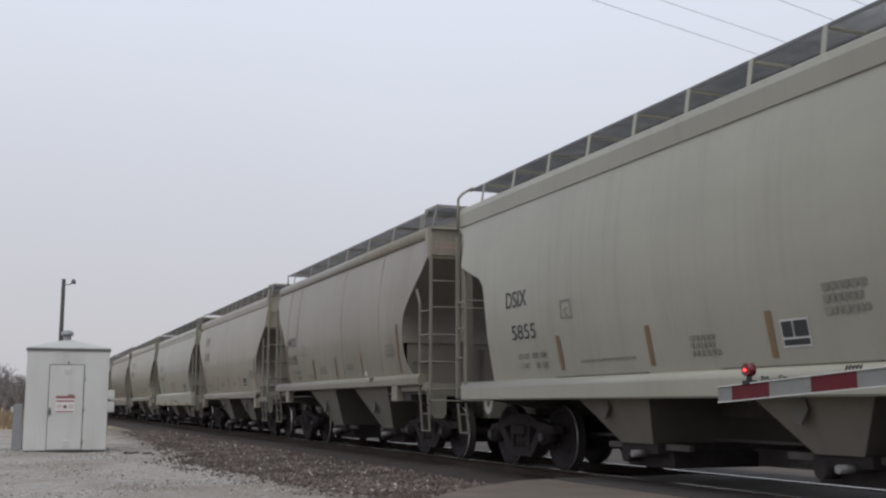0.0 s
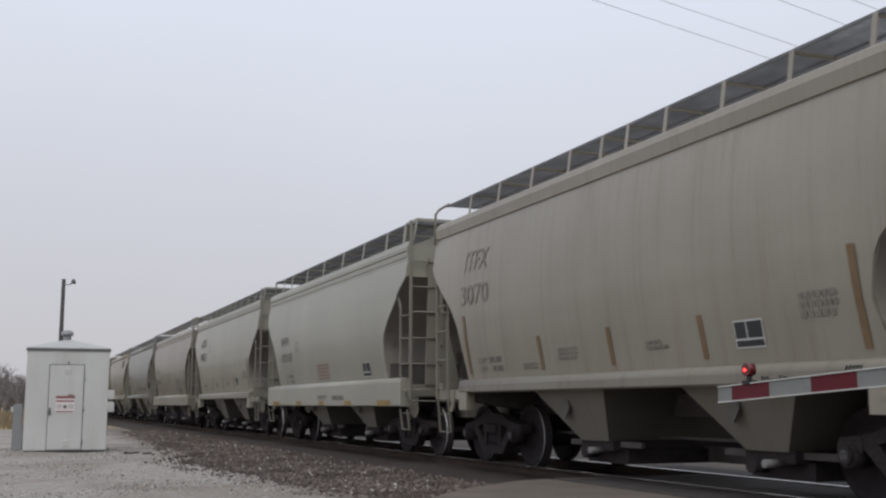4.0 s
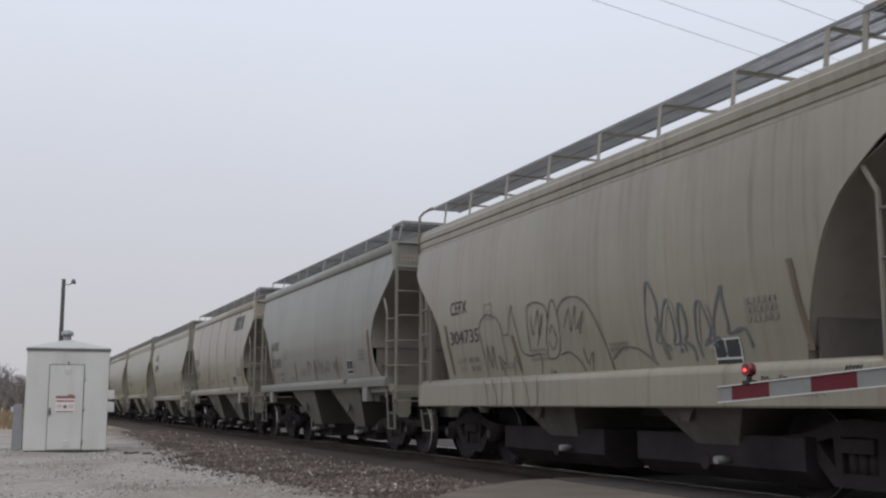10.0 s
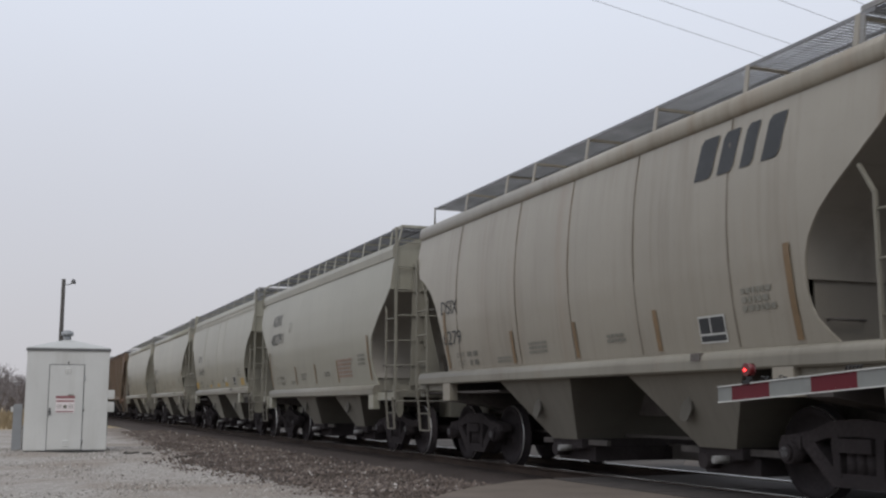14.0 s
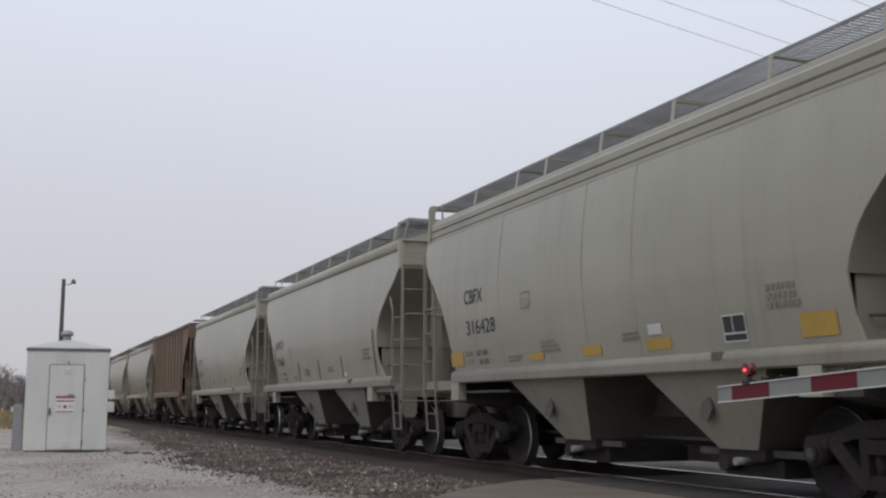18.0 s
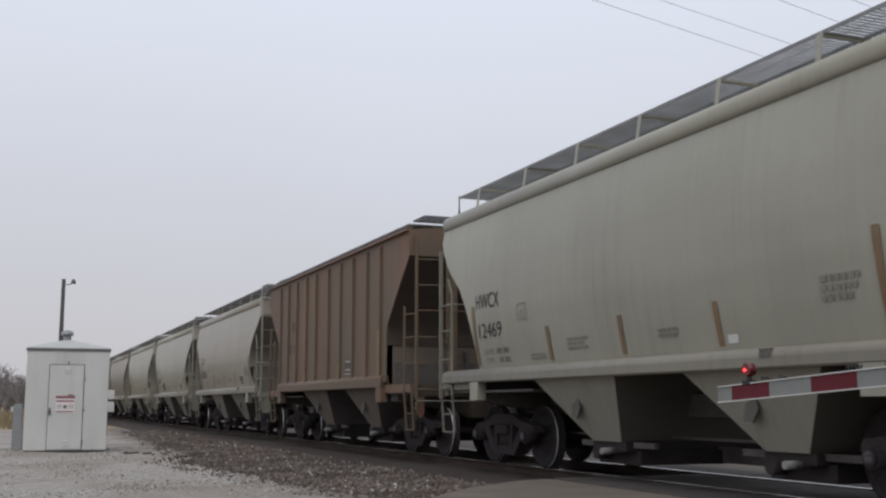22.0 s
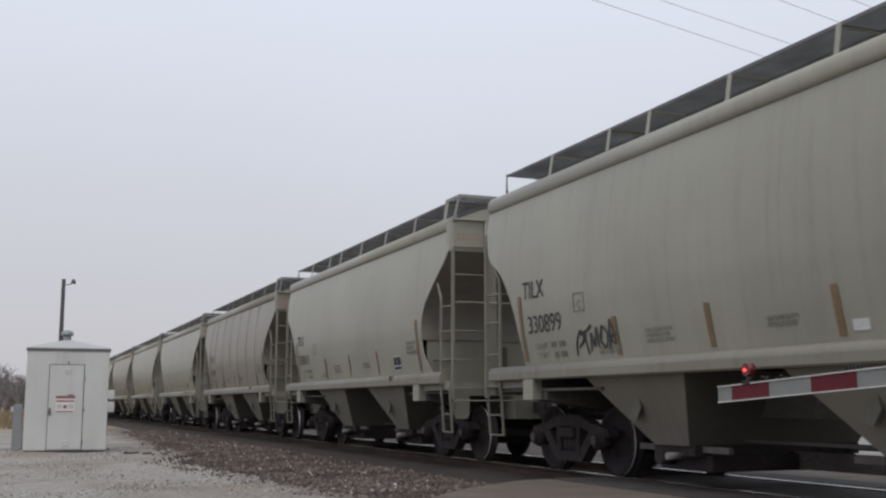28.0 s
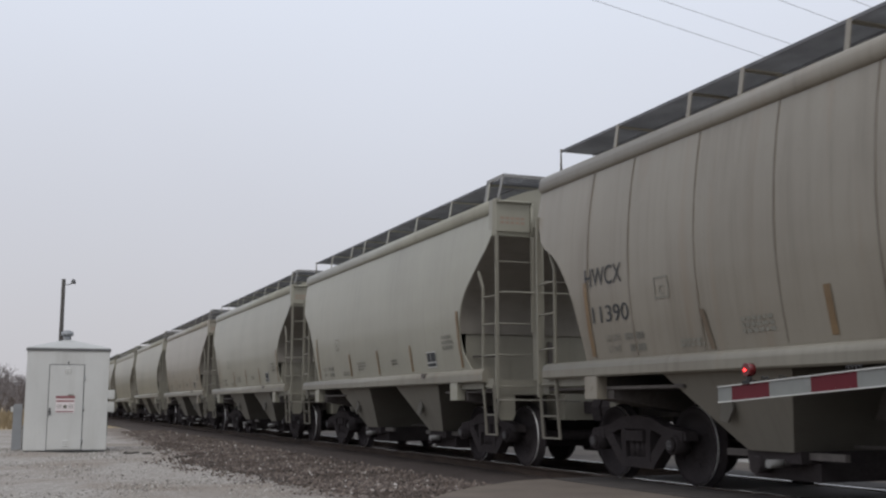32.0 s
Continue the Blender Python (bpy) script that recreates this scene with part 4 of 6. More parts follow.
        if style in ("round", "ribbed", "angular"):
            for end in (-1, 1):
                y0 = ends[0] if end < 0 else ends[1]
                y0 = end * 4.35 if style == "round" else y0
                bm = bmesh.new()
                a, b = sorted((y0, end * ((HF if end < 0 else HALF) + 0.02)))
                prism(bm, [(side * (e - 0.10), s0 - 0.10), (side * (e - 0.02), s0 - 0.10), (side * (e - 0.02), s0 + 0.05), (side * (e - 0.10), s0 + 0.05)], a, b)
                part("end_ledge", bm, END_CREAM if style == "round" else paint, car)
                bm = bmesh.new()
                yp = y0 + (0.0 if end < 0 else -0.30)
                box(bm, *sorted((side * (e - 0.08), side * (e + 0.062))), yp, yp + 0.30, s0 - 0.27, s0 + 0.10)
                tube(bm, (side * (e + 0.055), yp + 0.15, s0 - 0.12), (side * (e + 0.068), yp + 0.15, s0 - 0.12), 0.045, 10)
                part("jacking_pad", bm, paint, car)
    if style == "round":
        for yl in (2.80,):
            bm = bmesh.new()
            box(bm, -hw(1.4) - 0.155, -hw(1.4) - 0.05, yl - 5.72, yl - 5.56, s1 - 0.11, s1 - 0.03)
            part("sill_lug", bm, UNDER, car)
    # running boards on posts, and the crossover at the leading end
    z_b = st["board"]
    if style != "ribbed":
        for side in (-1, 1):
            deck = {"deep_open": NARROW, "round": SHORT_BOARD if "short" in st else BOARD, "deep": DENSE_BOARD}.get(style, LONG_BOARD)
            shared("running_board", deck, car, (side * (1.14 if style == "deep_open" else 0.92), -5.20 if "short" in st else -5.37, z_b))
            post = None
            for yl in st["posts"]:
                if post is None:
                    bm = bmesh.new()
                    bar(bm, (side * 1.47, 0, eave + 0.04), (side * 1.41, 0, z_b), 0.065, 0.012, up=(1, 0, 0))
                    bar(bm, (side * 1.41, 0, z_b - 0.03), (side * 0.44, 0, z_b - 0.035), 0.04, 0.03)
                    post = part("running_board_post", bm, paint, car)
                    post.location = (0, yl - 5.64, 0)
                else:
                    shared("running_board_post", post.data, car, (0, yl - 5.64, 0))
        zp = z_b + (0.05 if style == "round" else 0.02)
        shared("end_platform", END_BOARD, car, (1.38, -HF + 0.21, zp), (0, 0, radians(90)))
        bm = bmesh.new()
        for x in (-1.40, 1.40):
            bar(bm, (x, -HF - 0.10, zp - 0.02), (x, -HF + 0.52, zp - 0.02), 0.03, 0.05)
            for q in (-HF - 0.07, -HF + 0.50):
                bar(bm, (x, q, zp - 0.03), (x * 1.04, max(q, -HF + 0.02), eave + 0.03), 0.06, 0.02, up=(1, 0, 0))
        bar(bm, (-1.40, -HF - 0.10, zp - 0.02), (1.40, -HF - 0.10, zp - 0.02), 0.03, 0.05)
        part("platform_frame", bm, paint if style != "round" else GALV_DULL, car)
        # handhold frame where the boards stop at the trailing end
        for side in (-1, 1):
            bm = bmesh.new()
            if style == "deep":
                path_tube(bm, [(side * 1.45, 5.64, eave + 0.05), (side * 1.42, 5.62, z_b), (side * 1.42, 5.30, z_b)], 0.022, 7)
                path_tube(bm, [(side * 1.42, 5.62, z_b - 0.01), (side * 0.45, 5.62, z_b - 0.01)], 0.022, 7)
            elif style in ("angular", "angular_tall", "deep_open"):
                path_tube(bm, [(side * 1.56, 5.74, eave - 0.25), (side * 1.55, 5.74, z_b - 0.13), (side * 1.50, 5.68, z_b - 0.05), (side * 1.42, 5.56, z_b), (side * 1.42, 5.44, z_b)], 0.024, 7)
            else:
                path_tube(bm, [(side * 1.41, 5.31, eave + 0.03), (side * 1.41, 5.31, z_b), (side * 0.80, 5.31, z_b), (side * 0.80, 5.31, eave + 0.1)], 0.024, 7)
            part("handhold", bm, paint, car)
    else:
        for k in (-1, 1):
            shared("running_board", LONG_BOARD, car, (k * 1.02, -5.37, z_b - 0.07))
            for j in range(9):
                bm = bmesh.new()
                bar(bm, (k * 1.50, -5.2 + 1.3 * j, z_b - 0.11), (k * 0.6, -5.2 + 1.3 * j, z_b - 0.11), 0.05, 0.05)
                bar(bm, (k * 1.46, -5.2 + 1.3 * j, z_b - 0.10), (k * 1.50, -5.2 + 1.3 * j, eave + 0.02), 0.06, 0.02, up=(1, 0, 0))
                part("board_bracket", bm, BROWN_DARK, car)
        for k in (-1, 1):
            shared("end_platform", END_BOARD, car, (1.38, k * (HALF - 0.20), z_b + 0.02), (0, 0, radians(90)))
    # ladders and stirrup steps; the corner stile of the leading end serves the end and the side ladder
    ladder_paint = END_CREAM if style != "ribbed" else BROWN_RIB
    for side in (-1, 1):
        if st["cap"]:
            bm = bmesh.new()
            x0, x1 = sorted((side * 1.555, side * 0.90))
            pts = [(x0, -HF + 0.12), (x0, -HF - 0.01), (x0 + 0.05, -HF - 0.05), (x1 - 0.05, -HF - 0.05), (x1, -HF - 0.01), (x1, -HF + 0.12)]
            prism(bm, pts, 3.48, eave + 0.05, "z")
            cap = part("ladder_cap_panel", bm, paint, car)
            bm = bmesh.new()
            for k in range(2):
                for j in range(5):
                    box(bm, *sorted((side * (1.44 - 0.085 * j), side * (1.38 - 0.085 * j))), -HF - 0.0525, -HF - 0.049, 3.74 - 0.07 * k, 3.775 - 0.07 * k)
            part("warning_print", bm, STENCIL_RED, cap, "faded red print, too small to read")["kind"] = "stuff"
        hi = 3.98 if style == "ribbed" else (eave + 0.02 if st["cap"] else z_b - 0.02)
        rungs = [1.20 + 0.47 * k for k in range(8) if 1.20 + 0.47 * k < hi + 0.02]
        yc = -HF - 0.075
        ladder("end_ladder", car, ladder_paint, (side * 1.52, yc, 3.50 if st["cap"] else hi), (side * 1.52, yc, 1.02), (-side * 0.60, 0, 0), rungs, stile=0.050, stile2=2.02)
        if st["cap"]:
            bm = bmesh.new()
            path_tube(bm, [(side * 1.50, yc + 0.03, hi), (side * 1.48, yc - 0.04, hi), (side * 0.95, yc - 0.04, hi), (side * 0.92, yc + 0.03, hi)], 0.015, 6)
            path_tube(bm, [(side * 0.92, yc, hi), (side * 0.92, yc, 3.46)], 0.022, 6)
            part("cap_handhold", bm, paint, car)
        x = side * (hw(2.0) - 0.02)
        yi = -HF + 0.30
        side_ladder(car, ladder_paint, side, (side * 1.52, yc, None), (x, yi, 2.72), [z for z in (1.20, 1.67, 2.14, 2.56)], 1.08, None if bare_end or style == "ribbed" else (x, yi + 0.17, 2.98))
        oi, oz, ii, iz, bent = st.get("rear_ladder", (0.02, 3.50, 0.50, 2.74, True) if style == "round" else (0.17, 3.02, 0.63, 2.66, False))
        side_ladder(car, ladder_paint, side, (x, HALF - oi, oz), (x, HALF - ii, iz), [z for z in (1.20, 1.67, 2.14, 2.56)], 1.08, (x, HALF - ii + 0.16, iz + 0.26) if bent else None)
        for ya, yb in ((yc, yi), (HALF - oi, HALF - ii)):
            bm = bmesh.new()
            zb = s0 - 0.05
            bar(bm, (x, ya, zb), (x - side * 0.05, ya, 0.48), 0.034, 0.02)
            bar(bm, (x, yb, zb), (x - side * 0.05, yb, 0.48), 0.034, 0.02)
            for z in (0.49, 0.78):
                bar(bm, (x - side * 0.05, ya, z), (x - side * 0.05, yb, z), 0.030, 0.020)
            part("stirrup_step", bm, STEP_PAINT if style != "ribbed" else BROWN_RIB, car)
        if style in ("angular", "angular_tall", "deep"):
            ye, re = (4.56, 0.15) if style == "angular_tall" else (5.06, 0.13)
            eye_plate(car, paint, side * (hw(1.2) + 0.08), ye, 0.94, re, s0 + 0.04)
        bm = bmesh.new()
        yh = -HF - 0.10 if side < 0 else HALF + 0.05
        tube(bm, (-1.45, yh, 2.62), (1.45, yh, 2.62), 0.010, 6)
        part("end_handrail", bm, paint, car)
    # two hoppers with discharge gates
    for k, (ya, yb, yc_, yd) in enumerate(((2.17, 4.40, 2.80, 3.45), (5.80, 8.03, 6.25, 6.95))):
        bm = bmesh.new()
        ya, yb, yc_, yd = (q + st.get("hoppers", (0, 0))[k] for q in (ya, yb, yc_, yd))
        t, bt = 1.30 if "deep" not in style else 1.2, 0.47
        v = [(-1.53, ya, t), (1.53, ya, t), (1.53, yb, t), (-1.53, yb, t), (-1.18, yc_, bt), (1.18, yc_, bt), (1.18, yd, bt), (-1.18, yd, bt)]
        vs = [bm.verts.new((a, b - 5.64, c)) for a, b, c in v]
        for f in ((0, 1, 2, 3), (4, 5, 6, 7), (0, 4, 5, 1), (1, 5, 6, 2), (2, 6, 7, 3), (3, 7, 4, 0)):
            bm.faces.new([vs[i] for i in f])
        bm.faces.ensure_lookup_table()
        # Faces along the train use the second, shade-darkened material slot.
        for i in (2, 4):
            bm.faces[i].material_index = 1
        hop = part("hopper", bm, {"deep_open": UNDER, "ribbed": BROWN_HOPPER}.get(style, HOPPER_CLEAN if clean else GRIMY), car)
        hop.data.materials.append(SLOPE_SHADE if style not in ("deep_open", "ribbed") else UNDER)
        bm = bmesh.new()
        box(bm, -1.15, 1.15, yc_ - 5.70, yd - 5.58, 0.36, 0.48)
        box(bm, -1.0, 1.0, yc_ - 5.80, yd - 5.48, 0.19, 0.37)
        tube(bm, (-1.25, 0.5 * (yc_ + yd) - 5.64 - 0.2, 0.36), (1.25, 0.5 * (yc_ + yd) - 5.64 - 0.2, 0.36), 0.04, 8)
        tube(bm, (-1.22, 0.5 * (yc_ + yd) - 5.64 + 0.22, 0.33), (-1.05, 0.5 * (yc_ + yd) - 5.64 + 0.22, 0.33), 0.09, 10)
        gate = part("discharge_gate", bm, IRON, car)
        for gx in (-1.02, 1.02):
            bm = bmesh.new()
            box(bm, gx - 0.03, gx + 0.03, yc_ - 5.64 - 0.55, yd - 5.64 + 0.55, 0.40, 0.47)
            part("gate_rail", bm, UNDER, car)
        bm = bmesh.new()
        tube(bm, (-1.38, 0.5 * (yc_ + yd) - 5.64 - 0.2, 0.36), (-1.2, 0.5 * (yc_ + yd) - 5.64 - 0.2, 0.36), 0.042, 8)
        part("capstan", bm, GALV_DULL, car, "worn bare-metal gate capstan")
        bm = bmesh.new()
        prism(bm, [(0.0, -0.02), (0.16, -0.12), (0.20, -0.28), (0.06, -0.30), (-0.04, -0.16)], -0.012, 0.012, "x")
        lug = part("vibrator_bracket", bm, SLOPE_SHADE, car)
        lug.location = (-1.40, 0.5 * (ya + yb) - 5.64, 1.05)
    bm = bmesh.new()
    box(bm, -0.33, 0.33, -HF + 0.1, HALF - 0.1, 0.78, 1.06)
    part("centre_sill", bm, UNDER, car)
    bm = bmesh.new()
    bar(bm, (0.22, -3.3, 0.30), (0.22, 3.3, 0.30), 0.05, 0.20)
    bar(bm, (-0.45, -3.4, 0.52), (-0.45, 3.4, 0.52), 0.035, 0.035)
    bar(bm, (0.22, -1.2, 0.30), (-0.45, -1.5, 0.52), 0.03, 0.09)
    part("brake_rigging", bm, UNDER, car)
    if style == "deep_open":
        for ya, yb in ((-3.9, -0.9), (-0.1, 2.9)):
            bm = bmesh.new()
            prism(bm, [(-1.2, 0.62), (-1.2, 0.30), (-1.0, 0.14), (1.0, 0.14), (1.2, 0.30), (1.2, 0.62)], ya, yb)
            part("outlet_pan", bm, WHEEL_STEEL, car)
    bm = bmesh.new()
    box(bm, -1.50, 1.50, -3.5, 3.5, s1 - 0.12, s1 - 0.05)
    part("underfloor", bm, UNDER, car)
    # brake gear at the trailing end
    bm = bmesh.new()
    tube(bm, (0.20, 5.05, 1.50), (0.85, 5.05, 1.50), 0.19, 14)
    part("air_reservoir", bm, END_DIRT_SHADE, car)
    bm = bmesh.new()
    tube(bm, (-0.30, 5.05, 1.48), (-0.30, 5.40, 1.48), 0.13, 12)
    path_tube(bm, [(-0.30, 5.40, 1.50), (-0.2, 5.55, 1.7), (0.2, 5.55, 1.75), (0.5, 5.2, 1.66)], 0.02, 6)
    part("brake_cylinder", bm, END_DIRT_SHADE, car)
    bm = bmesh.new()
    box(bm, 0.42, 0.62, 5.50, 5.62, 2.05, 2.45)
    part("hand_brake_box", bm, END_DIRT_SHADE, car)
    bm = bmesh.new()
    n = 20
    ring = [(0.52 + 0.26 * math.cos(2 * math.pi * k / n), 5.68, 2.30 + 0.26 * math.sin(2 * math.pi * k / n)) for k in range(n + 1)]
    path_tube(bm, ring, 0.016, 6)
    for k in range(0, n, 5):
        tube(bm, (0.52, 5.68, 2.30), ring[k], 0.012, 6)
    part("brake_wheel", bm, IRON, car)
    # bogies
    for yb in (-st.get("bogies", (4.48, 4.48))[0], st.get("bogies", (4.48, 4.48))[1]):
        bog = shared("bogie", BOGIE["bogie"], car, (0, yb, 0))
        for side in (-1, 1):
            shared("side_frame", BOGIE["side_frame"], bog, (side * 0.98, 0, 0), (0, 0, 0 if side < 0 else math.pi))
        for ya in (-0.89, 0.89):
            shared("wheelset", BOGIE["wheelset"], bog, (0, ya, 0.457))
    FLAT["on"] = False
    return car


# ---- marks on the wagons ----
def lettering(text, height, width=None, shear=0.0, spread=1.0):
    """A flat mesh of the words in the built-in font, its lower left corner at the origin."""
    cu = bpy.data.curves.new("lettering", "FONT")
    cu.body, cu.extrude, cu.shear, cu.space_character = text, 0.0, shear, spread
    tmp = bpy.data.objects.new("lettering", cu)
    me = bpy.data.meshes.new_from_object(tmp)
    bpy.data.objects.remove(tmp)
    co = np.array([v.co for v in me.vertices])
    lo, hi = co.min(0), co.max(0)
    sy = height / max(1e-6, hi[1] - lo[1])
    sx = sy if width is None else width / max(1e-6, hi[0] - lo[0])
    for v in me.vertices:
        v.co = ((v.co.x - lo[0]) * sx, (v.co.y - lo[1]) * sy, 0)
    return me


def glyphs(me):
    """Cut a line of letters into one mesh for each letter: pieces that overlap along the line stay together."""
    bm = bmesh.new()
    bm.from_mesh(me)
    left, groups = set(bm.faces), []
    while left:
        stack = [left.pop()]
        island = set(stack)
        while stack:
            for e in stack.pop().edges:
                for q in e.link_faces:
                    if q in left:
                        left.discard(q)
                        island.add(q)
                        stack.append(q)
        xs = [v.co.x for q in island for v in q.verts]
        groups.append([min(xs), max(xs), island])
    groups.sort(key=lambda g: g[0])
    merged = []
    for lo, hi, island in groups:
        if merged and lo < merged[-1][1] - 0.3 * min(hi - lo, merged[-1][1] - merged[-1][0]):
            merged[-1][1] = max(hi, merged[-1][1])
            merged[-1][2] |= island
        else:
            merged.append([lo, hi, set(island)])
    out = []
    for lo, hi, island in merged:
        verts, faces, seen = [], [], {}
        for q in sorted(island, key=lambda q: q.index):
            for v in q.verts:
                if v.index not in seen:
                    seen[v.index] = len(verts)
                    verts.append(tuple(v.co))
            faces.append([seen[v.index] for v in q.verts])
        part_me = bpy.data.meshes.new("stencil")
        part_me.from_pydata(verts, [], faces)
        out.append(part_me)
    bm.free()
    return out


def on_side(me, car, name, yl, z, material, label="", lift=0.010):
    """Lay a flat mesh on the wagon's side that faces the road. Its left end stands yl metres behind the wagon's front."""
    co = [tuple(v.co) for v in me.vertices]
    for v, c in zip(me.vertices, co):
        zz = z + c[1]
        v.co = (-(hw(min(4.0, max(1.05, zz))) + lift), (yl - 5.64) - c[0], zz)
    me.materials.clear()
    me.materials.append(material)
    ob = new(name, me)
    ob.parent = car
    if label:
        ob["label"] = label
    if material in (STENCIL_FADED, STENCIL_GHOST, STENCIL_RED):
        ob["kind"] = "stuff"
    return ob


def bars_mesh(rects):
    bm = bmesh.new()
    for x0, y0, x1, y1 in rects:
        bm.faces.new([bm.verts.new(p) for p in ((x0, y0, 0), (x1, y0, 0), (x1, y1, 0), (x0, y1, 0))])
    me = bpy.data.meshes.new("marks")
    bm.to_mesh(me)
    bm.free()
    return me


def small_print(rng, w, h, lines, gap=0.35):
    """Unreadable small print: rows of short bars."""
    out = []
    lh = h / lines
    for i in range(lines):
        x = 0.0
        while x < w * (0.75 + 0.25 * rng.random()):
            ww = 0.04 + 0.05 * rng.random()
            out.append((x, h - (i + 1) * lh + lh * gap * 0.5, min(w, x + ww), h - i * lh - lh * gap * 0.5))
            x += ww + 0.022
    return bars_mesh(out)


def ribbon(pts, width):
    """A flat stroke of even width through the points."""
    bm = bmesh.new()
    pts = [Vector((p[0], p[1], 0)) for p in pts]
    prev = None
    for k in range(len(pts)):
        d = (pts[min(k + 1, len(pts) - 1)] - pts[max(k - 1, 0)])
        nrm = Vector((-d.y, d.x, 0)).normalized() * width * 0.5 * (0.75 + 0.4 * abs(math.sin(k * 0.35)))
        row = (bm.verts.new(pts[k] - nrm), bm.verts.new(pts[k] + nrm))
        if prev:
            bm.faces.new((prev[0], row[0], row[1], prev[1]))
        prev = row
    me = bpy.data.meshes.new("stroke")
    bm.to_mesh(me)
    bm.free()
    return me


def spline(pts, steps=7):
    """A smooth line through the points."""
    out = []
    p = [pts[0]] + list(pts) + [pts[-1]]
    for i in range(1, len(p) - 2):
        for k in range(steps):
            t = k / steps
            out.append(tuple(0.5 * (2 * p[i][c] + (p[i + 1][c] - p[i - 1][c]) * t + (2 * p[i - 1][c] - 5 * p[i][c] + 4 * p[i + 1][c] - p[i + 2][c]) * t * t
                                    + (3 * p[i][c] - p[i - 1][c] - 3 * p[i + 1][c] + p[i + 2][c]) * t ** 3) for c in (0, 1)))
    return out + [pts[-1]]


def wild_letters(rng, car, yl, z, w, h, count, width, dark, label):
    """Sprayed outlines: tall leaning shapes with pointed tops and swinging tails."""
    for i in range(count):
        x, lw = w * i / count, w / count
        up = rng.uniform(0.5, 1.0) * h
        lw *= rng.uniform(0.8, 1.5)
        pts = [(x + lw * rng.uniform(-0.1, 0.2), h * rng.uniform(0.0, 0.15)), (x + lw * rng.uniform(-0.05, 0.15), up * 0.45), (x + lw * rng.uniform(0.1, 0.45), up),
               (x + lw * rng.uniform(0.45, 0.7), up * rng.uniform(0.75, 0.98)), (x + lw * rng.uniform(0.55, 0.8), up * 0.5), (x + lw * rng.uniform(0.3, 0.6), up * rng.uniform(0.25, 0.4)),
               (x + lw * rng.uniform(0.8, 1.1), up * rng.uniform(0.2, 0.45)), (x + lw * rng.uniform(0.9, 1.3), h * rng.uniform(0.0, 0.2))]
        line = spline(pts)
        on_side(ribbon(line, width), car, "spray_stroke", yl, z, dark, label, 0.011 + 0.0003 * i)
        if i % 2:
            on_side(ribbon([(a + width * 1.6, b - width) for a, b in line[6:-8]], width * 1.1), car, "spray_stroke", yl, z, SPRAY_PALE, "pale line of the spray drawing", 0.009 + 0.0002 * i)


def block_tag(rng, car, yl, z, w, h, count, label):
    """Square sprayed letters: broken outlines with runs beneath."""
    for i in range(count):
        x, lw = w * i / count, w / count * 0.8
        hh = h * rng.uniform(0.75, 1.0)
        lines = [[(x, rng.uniform(0, 0.55) * h), (x + rng.uniform(-0.05, 0.08), hh)], [(x + lw * 0.7, rng.uniform(-0.1, 0.5) * h), (x + lw * 0.7 + rng.uniform(-0.06, 0.06), hh * rng.uniform(0.5, 0.95))], [(x, hh * 0.8), (x + lw * rng.uniform(0.3, 0.7), hh * rng.uniform(0.6, 0.9))]]
        if i % 3:
            lines.pop()
        for k, (p, q) in enumerate(lines):
            pts = [(p[0] + (q[0] - p[0]) * u / 4 + rng.uniform(-0.006, 0.006), p[1] + (q[1] - p[1]) * u / 4) for u in range(5)]
            on_side(ribbon(pts, rng.uniform(0.014, 0.060)), car, "spray_stroke", yl, z, SPRAY_DARK, label, 0.010 + 0.0003 * i + 0.001 * k)


def tape_bar(car, yl, z0, h, lean=0.015, w=0.090, material=None):
    me = bars_mesh([(0, h * k / 8, w, h * (k + 1) / 8) for k in range(8)])
    for v in me.vertices:
        v.co.x += lean * (1 - v.co.y / h)
    on_side(me, car, "reflector_strip", yl, z0, material or TAPE, "faded amber reflective strip")


def marks(car, letters, number, a, b, ha=0.23, hb=0.22, wa=0.80, wb=0.92, shear=0.0, material=None, spread=1.0):
    """Reporting letters and number. a, b: (yl of the left end, z of the foot)."""
    mat = material or STENCIL
    if letters:
        for me in glyphs(lettering(letters, ha, wa, shear, spread)):
            on_side(me, car, "stencilled_letter", *a, mat)
        for me in glyphs(lettering(number, hb, wb, 0.0, spread)):
            on_side(me, car, "stencilled_figure", *b, mat)


def c_box(car, yl, z, w=0.28, h=0.24):
    t = 0.018
    on_side(bars_mesh([(0, 0, w, t), (0, h - t, w, h), (0, t, t, h - t), (w - t, t, w, h - t)]), car, "stencil_frame", yl, z, STENCIL_FADED)
    on_side(lettering("C", h * 0.45), car, "stencil_letter", yl - w * 0.36, z + h * 0.14, STENCIL_FADED)


def placard(car, yl, z, w=0.46, h=0.28):
    on_side(bars_mesh([(0, 0, w, h)]), car, "placard", yl, z, WHITE_MARK, "small white-edged stencil placard", lift=0.008)
    q = 0.018
    on_side(bars_mesh([(q, h * 0.36, w * 0.42, h - q), (w * 0.47, h * 0.36, w - q, h - q), (q, q, w - q, h * 0.28)]), car, "placard_print", yl, z, STENCIL, lift=0.012)


PRINT = random.Random(11)


